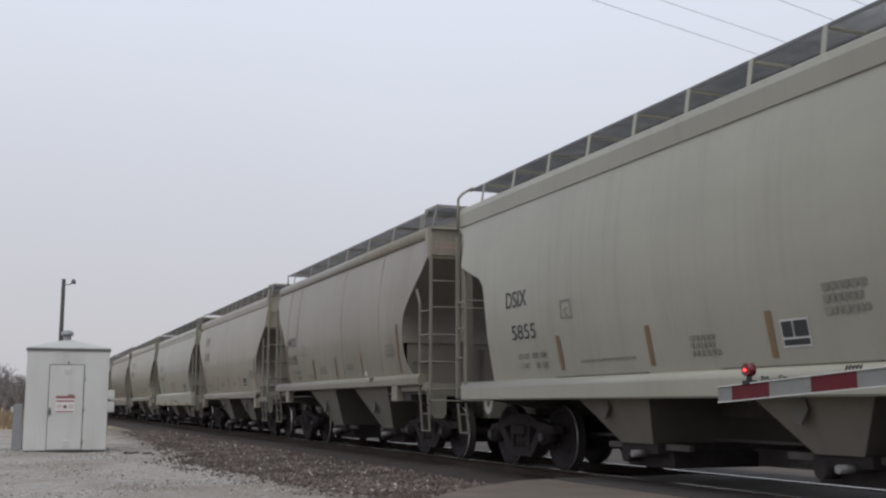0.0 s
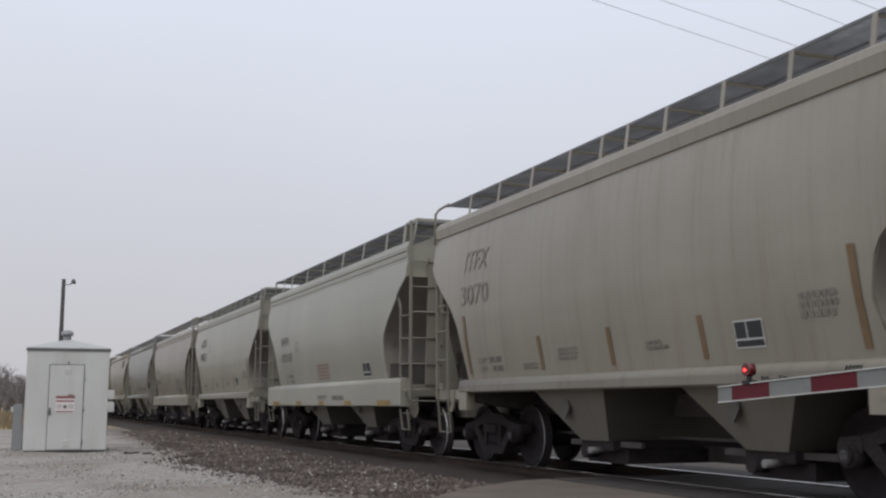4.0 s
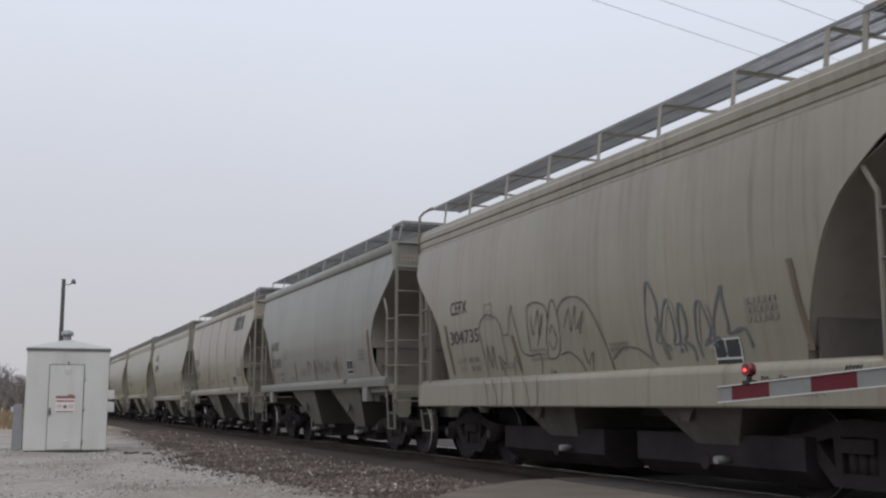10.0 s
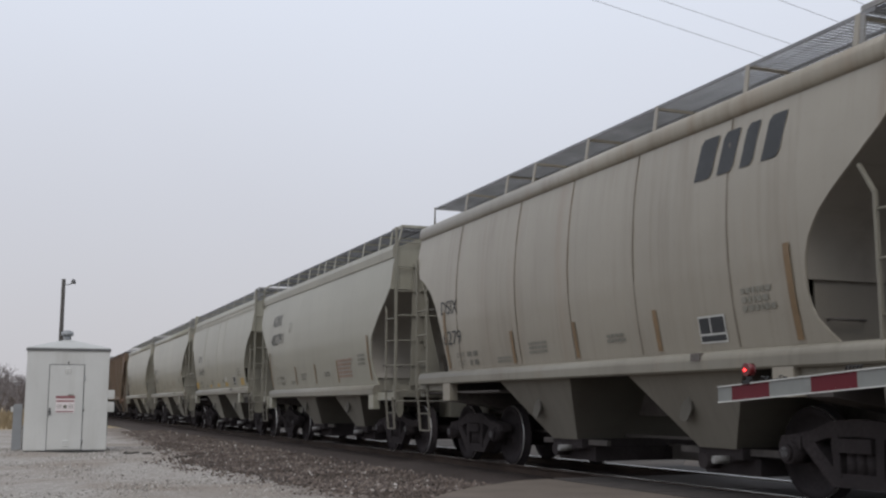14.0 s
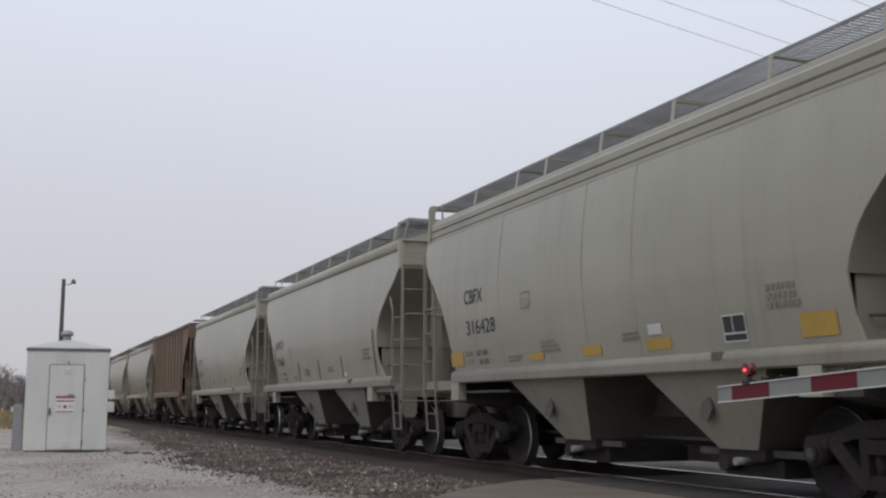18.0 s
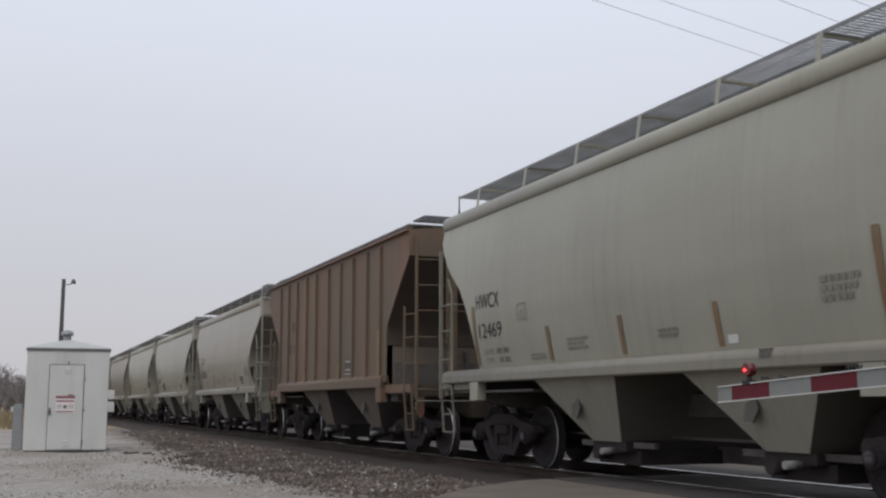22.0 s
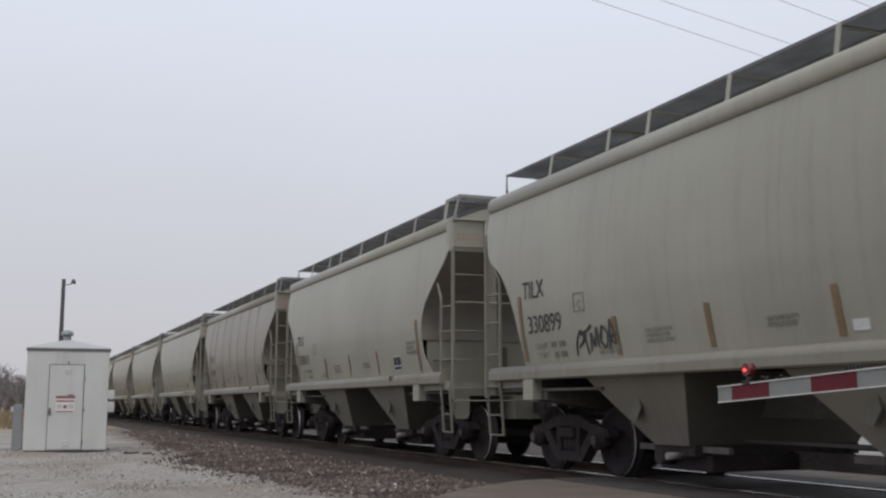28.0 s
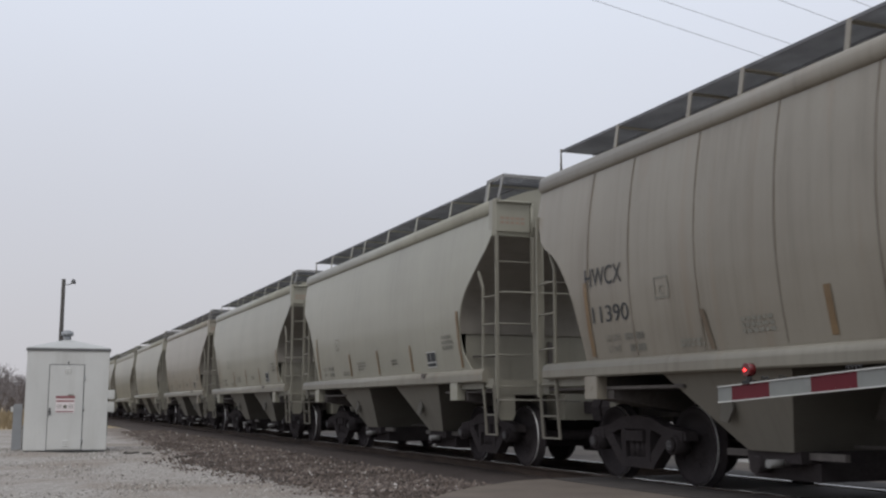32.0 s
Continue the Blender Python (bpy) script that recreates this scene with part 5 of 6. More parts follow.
def load_limit(car, yl, z):
    """Two lines of load limit and light weight; the figures are bars."""
    for k, word in enumerate(("LD LMT", "LT WT")):
        zz = z + 0.135 * (1 - k)
        on_side(lettering(word, 0.078, 0.34 if k == 0 else 0.28), car, "load_limit_stencil", yl - 0.03 * k, zz, STENCIL_FADED, "faded load limit stencil")
        n = 6 - k
        on_side(bars_mesh([(0.062 * i + (0.05 if i >= n - 3 else 0), 0, 0.062 * i + 0.045 + (0.05 if i >= n - 3 else 0), 0.078) for i in range(n)]), car, "load_limit_value", yl - 0.44 - 0.07 * k, zz, STENCIL_FADED)


def usual_marks(car, z=1.52, first_tape=9.98, tape=True, back=0.0):
    """Load limit lines, capacity print, consolidated stencil and reflector strips, as on most of the wagons."""
    load_limit(car, 9.55 + back, z + 0.03)
    on_side(small_print(PRINT, 0.5, 0.26, 3), car, "capacity_stencil", 2.05, z + 0.30, STENCIL_GHOST)
    on_side(small_print(PRINT, 0.55, 0.18, 3), car, "small_stencil", 6.9, z + 0.10, STENCIL_GHOST)
    on_side(small_print(PRINT, 0.45, 0.12, 2), car, "small_stencil", 4.75, z + 0.14, STENCIL_GHOST)
    on_side(small_print(PRINT, 0.50, 0.10, 2), car, "small_stencil", 8.0, z + 0.02, STENCIL_GHOST)
    if tape:
        tape_bar(car, first_tape + back, z, 0.92, 0.03)
        for yl in (7.46, 5.58, 3.68):
            tape_bar(car, yl + back, z, 0.46)
        tape_bar(car, 1.36 + back, z, 0.90, 0.03)


def seams(car, paint, yls, z0=1.5):
    """Raised vertical weld seams between the side plates."""
    for yl in yls:
        bm = bmesh.new()
        y = yl - 5.64
        zs = [z0 + (3.86 - z0) * k / 8 for k in range(9)]
        pts = [(-(hw(z) + 0.007), z) for z in zs] + [(-(hw(z) - 0.006), z) for z in zs[::-1]]
        prism(bm, pts, y - 0.011, y + 0.011)
        part("weld_seam", bm, paint, car)


FLEET = []
PROTO = {}
LABELS = {
    "round_plain": "covered hopper wagon with rounded sides and yellow reflector patches",
    "round_wide": "covered hopper wagon with rounded sides and teardrop end cut-outs",
    "round_short": "covered hopper wagon with rounded sides and teardrop end cut-outs",
    "round": "covered hopper wagon with rounded sides and teardrop end cut-outs",
    "angular": "covered hopper wagon with sloped angular end cut-outs",
    "angular_tall": "covered hopper wagon with squared end cut-outs",
    "deep": "covered hopper wagon with a deep side sill",
    "deep_open": "covered hopper wagon with a deep side sill",
    "ribbed": "ribbed brown covered hopper wagon with straight sides",
}


def wagon(style, paint, tone):
    key = (style, paint.name)
    k = len(FLEET)
    m = pose(TRACK_X, FIRST + PITCH * k, 0)
    if key not in PROTO:
        PROTO[key] = build_wagon(style, paint)
        car = PROTO[key]
        car.matrix_world = m
    else:
        car = copy_thing(PROTO[key], m)
    FLEET.append(car)
    tagged(car, tone + " " + LABELS[style], "freight wagon", group="wagons of the train")
    return car


# All bare wagons first, so that copies carry no marks.
ORDER = [("angular_tall", WHITE_PAINT, "pale cream"), ("round_wide", CREAM_OLD, "dulled cream"), ("angular", CREAM_DIRTY, "stained cream"), ("deep", WHITE_PAINT, "pale cream"),
         ("angular", CREAM, "clean cream"), ("deep_open", TAN_PAINT, "tan spray-painted"), ("round", GREY_PAINT, "streaked grey-green"), ("round", CREAM_DIRTY, "streaked cream"),
         ("angular", CREAM, "cream"), ("round_plain", CREAM, "clean cream"), ("round_wide", CREAM, "clean cream"), ("round_wide", CREAM, "clean cream"),
         ("ribbed", BROWN_PAINT, "rusty oxide"), ("round_short", CREAM_DIRTY, "weathered cream"), ("round_short", CREAM, "cream"), ("round_short", CREAM, "cream"),
         ("round_short", CREAM_OLD, "dulled cream"), ("round_short", CREAM, "cream"), ("round_short", CREAM, "cream"), ("round_short", CREAM_DIRTY, "weathered cream"),
         ("round_short", CREAM, "cream"), ("angular", CREAM, "cream"), ("round_short", CREAM, "cream"), ("round_short", CREAM_DIRTY, "weathered cream"), ("round_short", CREAM, "cream")]
for row in ORDER:
    wagon(*row)

f = FLEET
marks(f[0], "DSIX", "5855", (9.34, 2.30), (9.23, 1.84), 0.23, 0.21, 0.66, 0.75)
c_box(f[0], 7.70, 2.04)
placard(f[0], 3.40, 1.46, 0.40, 0.26)
for yl, z in ((7.92, 1.38), (5.74, 1.37), (3.60, 1.37)):
    tape_bar(f[0], yl, z, 0.45)
load_limit(f[0], 9.12, 1.43)
on_side(small_print(PRINT, 0.56, 0.24, 3), f[0], "small_stencil", 4.89, 1.43, STENCIL_GHOST)
on_side(small_print(PRINT, 0.58, 0.32, 3), f[0], "capacity_stencil", 2.76, 1.70, STENCIL_GHOST)
on_side(small_print(PRINT, 1.45, 0.05, 1), f[0], "small_stencil", 7.33, 1.45, STENCIL_GHOST)

marks(f[1], "HWCX", "11195", (9.88, 2.37), (9.82, 1.93), wa=0.88, wb=0.86)
usual_marks(f[1], back=0.05)
c_box(f[1], 8.40, 2.10)
on_side(bars_mesh([(0, 0, 0.17, 0.085)]), f[1], "white_decal", 3.56, 1.51, WHITE_MARK)
seams(f[1], CREAM_OLD, (9.9, 8.9, 5.0, 2.4))

marks(f[2], "ITFX", "3070", (9.92, 3.01), (10.02, 2.48), 0.31, 0.31, 0.94, 1.06, 0.25, STENCIL_FADED)
usual_marks(f[2], 1.40)
placard(f[2], 3.08, 1.48)

marks(f[3], "SHPX", "435185", (9.57, 2.44), (9.57, 2.02), 0.22, 0.21, 0.85, 1.16, spread=1.25)
c_box(f[3], 8.02, 2.25)
placard(f[3], 2.59, 1.49, 0.50, 0.30)
on_side(small_print(PRINT, 1.1, 0.38, 5), f[3], "red_warning_print", 6.11, 1.49, STENCIL_RED, "faded red warning print")
load_limit(f[3], 9.34, 1.47)
on_side(bars_mesh([(0, 0, 0.40, 0.10), (0.46, 0, 0.86, 0.10)]), f[3], "sill_emblem", 4.64, 1.03, STENCIL_FADED, lift=0.172)
on_side(small_print(PRINT, 0.8, 0.10, 2), f[3], "sill_print", 5.9, 1.05, STENCIL_GHOST, lift=0.172)
for yl, w in ((10.45, 0.75), (7.90, 0.50), (5.77, 0.42), (3.68, 0.46), (1.47, 0.8)):
    on_side(bars_mesh([(0, 0, w, 0.10)]), f[3], "reflector_strip", yl, 0.915, TAPE_OCHRE, "dulled yellow reflective strip", lift=0.172)

marks(f[4], "AOKX", "498511", (9.82, 3.01), (9.87, 2.51), 0.30, 0.29, 1.10, 1.36, 0.28)
usual_marks(f[4], 1.42, 10.17)
c_box(f[4], 7.94, 2.78, 0.27, 0.23)
placard(f[4], 3.3, 1.52)

marks(f[5], "CEFX", "304735", (9.67, 2.36), (9.76, 1.89), 0.21, 0.21, 0.67, 1.16)
usual_marks(f[5], 1.42, tape=False)
c_box(f[5], 8.33, 2.20)
for yl, h in ((9.98, 0.80), (7.46, 0.50), (3.68, 0.48), (1.36, 0.85)):
    tape_bar(f[5], yl, 1.42, h, 0.14, 0.07, RUST_STAIN)
placard(f[5], 2.66, 1.30, 0.45, 0.30)
GRAF = random.Random(23)


def scrawl(car, yl, z, strokes, width, material, label):
    """A drawing in spray paint: each stroke a smooth line through a few turns."""
    for i, turns in enumerate(strokes):
        on_side(ribbon(spline(turns), width), car, "spray_stroke", yl, z, material, label, 0.0105 + 0.0004 * i)


# round-shouldered letter outlines, then the scribbles inside them
scrawl(f[5], 8.95, 1.36, (
    ((0.75, -0.05), (0.55, -0.09), (0.42, 0.55), (0.40, 0.76), (0.66, 0.91), (1.07, 0.82), (1.18, 0.6), (1.21, 0.17), (0.97, 0.28), (1.22, -0.11)),
    ((1.22, 0.59), (1.40, 0.60), (1.58, 0.98), (1.63, 0.79), (1.72, 0.55), (1.79, 0.32), (2.05, 0.24), (2.35, 0.24), (2.28, -0.11)),
    ((2.06, 0.29), (2.07, 0.75), (2.11, 0.92), (2.36, 0.96), (2.64, 0.87), (2.68, 0.65)),
    ((2.56, 0.36), (2.74, 0.81), (2.86, 0.95), (2.97, 0.79), (2.99, 0.46), (2.87, 0.22), (2.59, 0.19), (2.59, 0.36))), 0.020, SPRAY_DARK, "black outline of faded spray lettering")
scrawl(f[5], 8.95, 1.36, (
    ((2.99, 0.66), (3.01, 0.82), (3.25, 0.94), (3.62, 0.90), (3.89, 0.69), (4.10, 0.34), (4.23, -0.04)),
    ((4.21, 0.11), (4.50, 0.24), (4.78, 0.22), (4.90, 0.18), (5.2, 0.02)),
    ((2.94, 0.22), (3.20, 0.24), (3.47, 0.07), (3.54, -0.12)),
    ((0.55, 0.10), (0.62, 0.46), (0.70, 0.12), (0.80, 0.44), (0.84, 0.08)),
    ((1.45, -0.05), (1.52, 0.25), (1.68, 0.02), (1.62, -0.1))), 0.020, SPRAY_DARK, "black outline of faded spray lettering")
scrawl(f[5], 8.95, 1.36, (
    ((2.18, 0.80), (2.22, 0.52), (2.42, 0.86), (2.40, 0.50), (2.55, 0.80), (2.30, 0.36)),
    ((3.12, 0.56), (3.30, 0.80), (3.30, 0.50), (3.46, 0.82), (3.44, 0.52), (3.66, 0.74), (3.52, 0.46)),
    ((2.70, 0.50), (2.80, 0.62), (2.88, 0.42), (2.74, 0.30), (2.66, 0.42)),
    ((3.55, 0.30), (3.62, 0.08), (3.78, 0.22), (3.68, -0.08)),
    ((2.62, 0.06), (2.56, -0.06), (2.72, 0.02), (2.66, -0.12))), 0.017, SPRAY_DARK, "black spray scribble")
wild_letters(GRAF, f[5], 3.9, 1.38, 1.6, 0.95, 5, 0.030, SPRAY_BLUE, "blue-grey outline of faded spray lettering")
for k in range(6):
    x0, lean = 0.5 + 0.36 * k + GRAF.uniform(-0.06, 0.06), GRAF.uniform(-0.12, 0.16)
    on_side(ribbon(spline([(x0, -0.02), (x0 + lean * 0.6, -0.20), (x0 + lean, -0.42)]), 0.020), f[5], "spray_stroke", 8.9, 1.34, SPRAY_DARK, "tail of the spray lettering over the sill", 0.160)
for k in range(4):
    up = GRAF.uniform(0.14, 0.19)
    turns = [(0.15 * k, 0.0), (0.15 * k + 0.02, up), (0.15 * k + 0.09, up * 0.8), (0.15 * k + 0.03, up * 0.5), (0.15 * k + 0.11, 0.01)]
    on_side(ribbon(spline(turns), 0.014), f[5], "spray_stroke", 1.50, 1.0, SPRAY_DARK, "small scrawled tag on the sill", 0.165)

marks(f[6], "NAHX", "322423", (9.89, 2.36), (9.84, 1.92), 0.23, 0.22, 0.82, 0.95)
usual_marks(f[6])
c_box(f[6], 8.43, 2.10)
placard(f[6], 2.89, 1.57, 0.44, 0.30)
block_tag(GRAF, f[6], 6.15, 1.55, 2.0, 0.46, 6, "dark square spray lettering")
block_tag(GRAF, f[6], 3.95, 1.56, 0.7, 0.36, 3, "dark square spray lettering")

marks(f[7], "DSIX", "6279", (10.05, 2.40), (10.02, 1.90), 0.22, 0.22, 0.70, 0.75)
usual_marks(f[7])
placard(f[7], 2.83, 1.56)
# company emblem: slanted blocks
bm = bmesh.new()
for x0, x1, holes in ((0.0, 0.30, 1), (0.40, 0.66, 2), (0.78, 0.98, 0), (1.12, 1.38, 0)):
    pts = [(x0, 0.0), (x1 - 0.04, 0.0), (x1, 0.06), (x1, 0.44), (x0 + 0.04, 0.44), (x0, 0.38)]
    bm.faces.new([bm.verts.new((a + 0.22 * b, b, 0)) for a, b in pts])
me = bpy.data.meshes.new("emblem")
bm.to_mesh(me)
bm.free()
on_side(me, f[7], "emblem", 2.79, 3.27, STENCIL, "dark slanted block emblem")
seams(f[7], SEAM_RUST, (9.4, 7.2, 5.6, 4.0, 2.2))

marks(f[8], "AOKX", "482791", (9.85, 3.01), (9.90, 2.51), 0.30, 0.29, 1.10, 1.36, 0.28)
usual_marks(f[8], 1.42, 10.17)
c_box(f[8], 7.94, 2.78, 0.27, 0.23)
on_side(small_print(PRINT, 1.2, 0.42, 5), f[8], "red_warning_print", 3.6, 1.5, STENCIL_RED, "faded red warning print")

marks(f[9], "CBFX", "316428", (9.42, 2.49), (9.38, 2.01), 0.22, 0.22, 0.70, 1.08)
usual_marks(f[9], tape=False)
c_box(f[9], 7.37, 2.26)
for yl, w, h in ((10.17, 0.52, 0.22), (7.28, 0.43, 0.10), (5.77, 0.48, 0.12), (4.26, 0.5, 0.13), (1.62, 0.48, 0.22)):
    on_side(bars_mesh([(0, 0, w, h)]), f[9], "reflector_strip", yl, 1.54, TAPE_YELLOW, "yellow reflective strip")
on_side(bars_mesh([(0, 0, 0.28, 0.12)]), f[9], "white_decal", 4.18, 1.71, WHITE_MARK)
placard(f[9], 2.79, 1.55, 0.38, 0.28)
bm = bmesh.new()
prism(bm, [(-1.56, 3.75), (-1.45, 3.75), (-1.45, 4.27), (-1.41, 4.31), (-0.50, 4.31), (-0.50, 4.40), (-1.50, 4.40), (-1.54, 4.38), (-1.56, 4.33)], 5.55, 5.61)
part("platform_post", bm, CREAM, f[9], "flat plate post under the roof platform")
for side in (-1, 1):
    shared("running_board", STUB_BOARD, f[9], (side * 0.92, 5.32, 4.38))
seams(f[9], CREAM, (8.15, 5.6, 4.4))
# hand brake on the leading end
bm = bmesh.new()
prism(bm, [(-0.80, 1.98), (-0.72, 1.82), (-0.58, 1.80), (-0.52, 2.0), (-0.54, 2.30), (-0.64, 2.38), (-0.78, 2.28)], -HALF - 0.28, -HALF - 0.06)
brake_box = part("hand_brake_box", bm, HOSE, f[9], "black hand brake housing")
bm = bmesh.new()
rim = [(-0.42 + 0.25 * math.cos(math.pi * k / 10), -HALF - 0.31, 2.10 + 0.25 * math.sin(math.pi * k / 10)) for k in range(21)]
path_tube(bm, rim, 0.020, 6)
for k in range(0, 20, 5):
    tube(bm, (-0.42, -HALF - 0.28, 2.10), rim[k], 0.013, 6)
tube(bm, (-0.42, -HALF - 0.32, 2.10), (-0.42, -HALF - 0.20, 2.10), 0.045, 10)
part("brake_wheel", bm, GALV_DULL, f[9], "worn grey hand brake wheel")

for k, num in ((10, "12468"), (11, "12469")):
    marks(f[k], "HWCX", num, (9.72, 2.37), (9.67, 1.93), wa=0.84, wb=0.82)
    usual_marks(f[k], first_tape=9.90)
    c_box(f[k], 8.27, 2.11)
    on_side(bars_mesh([(0, 0, 0.17, 0.09)]), f[k], "white_decal", 3.5, 1.54, WHITE_MARK)

FLAT["on"] = True
GHOST = plain("ghost_lettering", (0.092, 0.064, 0.047), 0.8)
placard(f[12], 3.92, 1.57, 0.52, 0.27)
for yl, h in ((1.53, 0.90), (4.29, 0.36), (7.21, 0.22)):
    on_side(bars_mesh([(0, 0, 0.075, h)]), f[12], "reflector_strip", yl + 0.037, 1.46, TAPE_OCHRE, "dulled yellow reflective strip on a rib", lift=0.055)
for yl, z in ((9.30, 2.75), (9.12, 2.75), (8.68, 2.75), (8.50, 2.75), (9.05, 2.20), (8.88, 2.20), (8.50, 2.20), (8.32, 2.20)):
    on_side(bars_mesh([(0, 0, 0.13, 0.25)]), f[12], "faded_letter", yl, z, GHOST, lift=0.006)

FLAT["on"] = False
marks(f[13], "TILX", "32005", (9.87, 2.37), (9.79, 1.90), 0.24, 0.24, 0.72, 0.95)
marks(f[14], "TILX", "330899", (9.96, 2.38), (9.85, 1.90), 0.24, 0.24, 0.64, 0.97)
marks(f[15], "TILX", "330815", (10.0, 2.36), (9.94, 1.90), 0.23, 0.22, 0.62, 0.98)
marks(f[16], "HWCX", "11390", (9.93, 2.37), (9.80, 1.92), 0.23, 0.20, 0.88, 0.84)
for k in (13, 14, 15, 16, 17, 18, 19):
    back = {14: 0.14, 15: 0.16}.get(k, 0.0)
    usual_marks(f[k], tape=k != 16, back=back)
    c_box(f[k], 8.37 + back, 2.10)
    if k != 16:
        placard(f[k], 2.83, 1.56, 0.42, 0.27)
on_side(bars_mesh([(0, 0, 0.20, 0.10)]), f[14], "white_decal", 3.62, 1.56, WHITE_MARK)
scrawl(f[14], 8.58, 1.53, (
    ((0.02, 0.02), (0.06, 0.20), (0.16, 0.30), (0.24, 0.22), (0.10, 0.12)),
    ((0.14, 0.33), (0.28, 0.30), (0.46, 0.38)),
    ((0.30, 0.33), (0.29, 0.18), (0.33, 0.03)),
    ((0.40, 0.06), (0.44, 0.28), (0.50, 0.12), (0.58, 0.34), (0.60, 0.10)),
    ((0.66, 0.20), (0.73, 0.35), (0.83, 0.25), (0.77, 0.10), (0.66, 0.18), (0.70, 0.28)),
    ((0.86, 0.06), (0.93, 0.42), (1.01, 0.14), (0.88, 0.20), (1.06, 0.24))), 0.036, STENCIL, "small black spray tag")
tape_bar(f[16], 9.98, 1.52, 0.92, 0.03)
tape_bar(f[16], 5.67, 1.54, 0.45)
for yl, h in ((7.57, 0.42), (4.94, 0.45), (2.30, 0.40), (1.36, 0.90)):
    tape_bar(f[16], yl, 1.50, h, 0.10, 0.08, RUST_STAIN)
seams(f[16], SEAM_RUST, (9.86, 8.90, 7.57, 6.26, 4.94, 3.6, 2.3))


# ---- the signal hut ----
HUT_PAINT = wagon_paint("white_painted_steel", (0.565, 0.565, 0.540), dirt=(0.30, 0.285, 0.25), grime=0.3, streak=0.42, gloss=0.55)
HUT_ROOF = wagon_paint("dirty_white_roof", (0.40, 0.40, 0.385), dirt=(0.20, 0.19, 0.17), grime=0.4, streak=0.4, gloss=0.7)
HUT_DARK = plain("dark_trim", (0.10, 0.10, 0.10), 0.7)
SIGN_WHITE = plain("sign_face", (0.72, 0.66, 0.65), 0.5, 0.0, 0.06)
SIGN_RED = plain("sign_red", (0.30, 0.125, 0.13), 0.6, 0.0, 0.2)
GALV = plain("galvanised_steel", (0.30, 0.31, 0.32), 0.55, 0.2, 0.15)


def build_hut():
    """Local x along the front, y away from the camera, z up; 1.89 wide."""
    hut = empty("signal_hut")
    W, Dp, H = 0.945, 2.1, 2.46
    bm = bmesh.new()
    box(bm, -W, W, 0, Dp, 0.05, H)
    bmesh.ops.bevel(bm, geom=bm.edges[:], offset=0.012, segments=2, affect="EDGES")
    part("wall_shell", bm, HUT_PAINT, hut)
    bm = bmesh.new()
    box(bm, -W + 0.03, W - 0.03, 0.03, Dp - 0.03, 0.0, 0.06)
    part("base_frame", bm, HUT_DARK, hut)
    bm = bmesh.new()
    o = 0.02
    v = [bm.verts.new(p) for p in ((-W - o, -o, H), (W + o, -o, H), (W + o, Dp + o, H), (-W - o, Dp + o, H),
                                   (-W - o, -o, H + 0.035), (W + o, -o, H + 0.035), (W + o, Dp + o, H + 0.035), (-W - o, Dp + o, H + 0.035), (-0.05, Dp * 0.5, H + 0.30))]
    for q in ((0, 1, 2, 3), (0, 4, 5, 1), (1, 5, 6, 2), (2, 6, 7, 3), (3, 7, 4, 0), (4, 8, 5), (5, 8, 6), (6, 8, 7), (7, 8, 4)):
        bm.faces.new([v[i] for i in q])
    part("roof", bm, HUT_ROOF, hut)
    bm = bmesh.new()
    for x0, x1, y0, y1 in ((-W - o, W + o, -o - 0.006, -o + 0.01), (-W - o - 0.006, -W - o + 0.01, -o, Dp + o), (W + o - 0.01, W + o + 0.006, -o, Dp + o)):
        box(bm, x0, x1, y0, y1, H - 0.035, H + 0.012)
    part("roof_drip_edge", bm, HUT_DARK, hut, "dark drip edge under the roof")
    bm = bmesh.new()
    tube(bm, (-0.07, Dp * 0.5, H + 0.22), (-0.07, Dp * 0.5, H + 0.40), 0.10, 16)
    tube(bm, (-0.07, Dp * 0.5, H + 0.39), (-0.07, Dp * 0.5, H + 0.48), 0.148, 16)
    tube(bm, (-0.07, Dp * 0.5, H + 0.48), (-0.07, Dp * 0.5, H + 0.525), 0.148, 16, 0.04)
    part("roof_vent", bm, GALV, hut)
    # door
    bm = bmesh.new()
    box(bm, -0.415, 0.365, -0.022, 0.004, 0.07, 2.075)
    bmesh.ops.bevel(bm, geom=bm.edges[:], offset=0.006, segments=1, affect="EDGES")
    door = part("door", bm, HUT_PAINT, hut)
    bm = bmesh.new()
    for x in (-0.424, 0.374):
        box(bm, x - 0.007, x + 0.007, -0.010, 0.002, 0.05, 2.095)
    box(bm, -0.431, 0.381, -0.010, 0.002, 2.080, 2.095)
    box(bm, -0.454, 0.70, -0.030, 0.002, 0.03, 0.062)
    part("door_gap", bm, HUT_DARK, hut)
    for z in (0.28, 1.02, 1.78):
        bm = bmesh.new()
        tube(bm, (0.38, -0.03, z - 0.06), (0.38, -0.03, z + 0.06), 0.014, 8)
        part("hinge", bm, GALV, hut)
    bm = bmesh.new()
    box(bm, -0.40, -0.36, -0.05, -0.02, 0.88, 1.06)
    tube(bm, (-0.38, -0.07, 0.97), (-0.38, -0.02, 0.97), 0.03, 10)
    part("latch", bm, HUT_DARK, hut)
    for zc in (0.20, 1.925):
        for k in range(3):
            bm = bmesh.new()
            prism(bm, [(-0.022, zc + 0.05 * (k - 1)), (-0.038, zc + 0.05 * (k - 1) + 0.012), (-0.022, zc + 0.05 * (k - 1) + 0.034)], -0.06, 0.07, "x")
            part("louvre", bm, WHITE_MARK, hut)
    bm = bmesh.new()
    tube(bm, (0.0, -0.03, 2.14), (0.0, 0.0, 2.14), 0.022, 10)
    part("lock_knob", bm, HUT_DARK, hut)
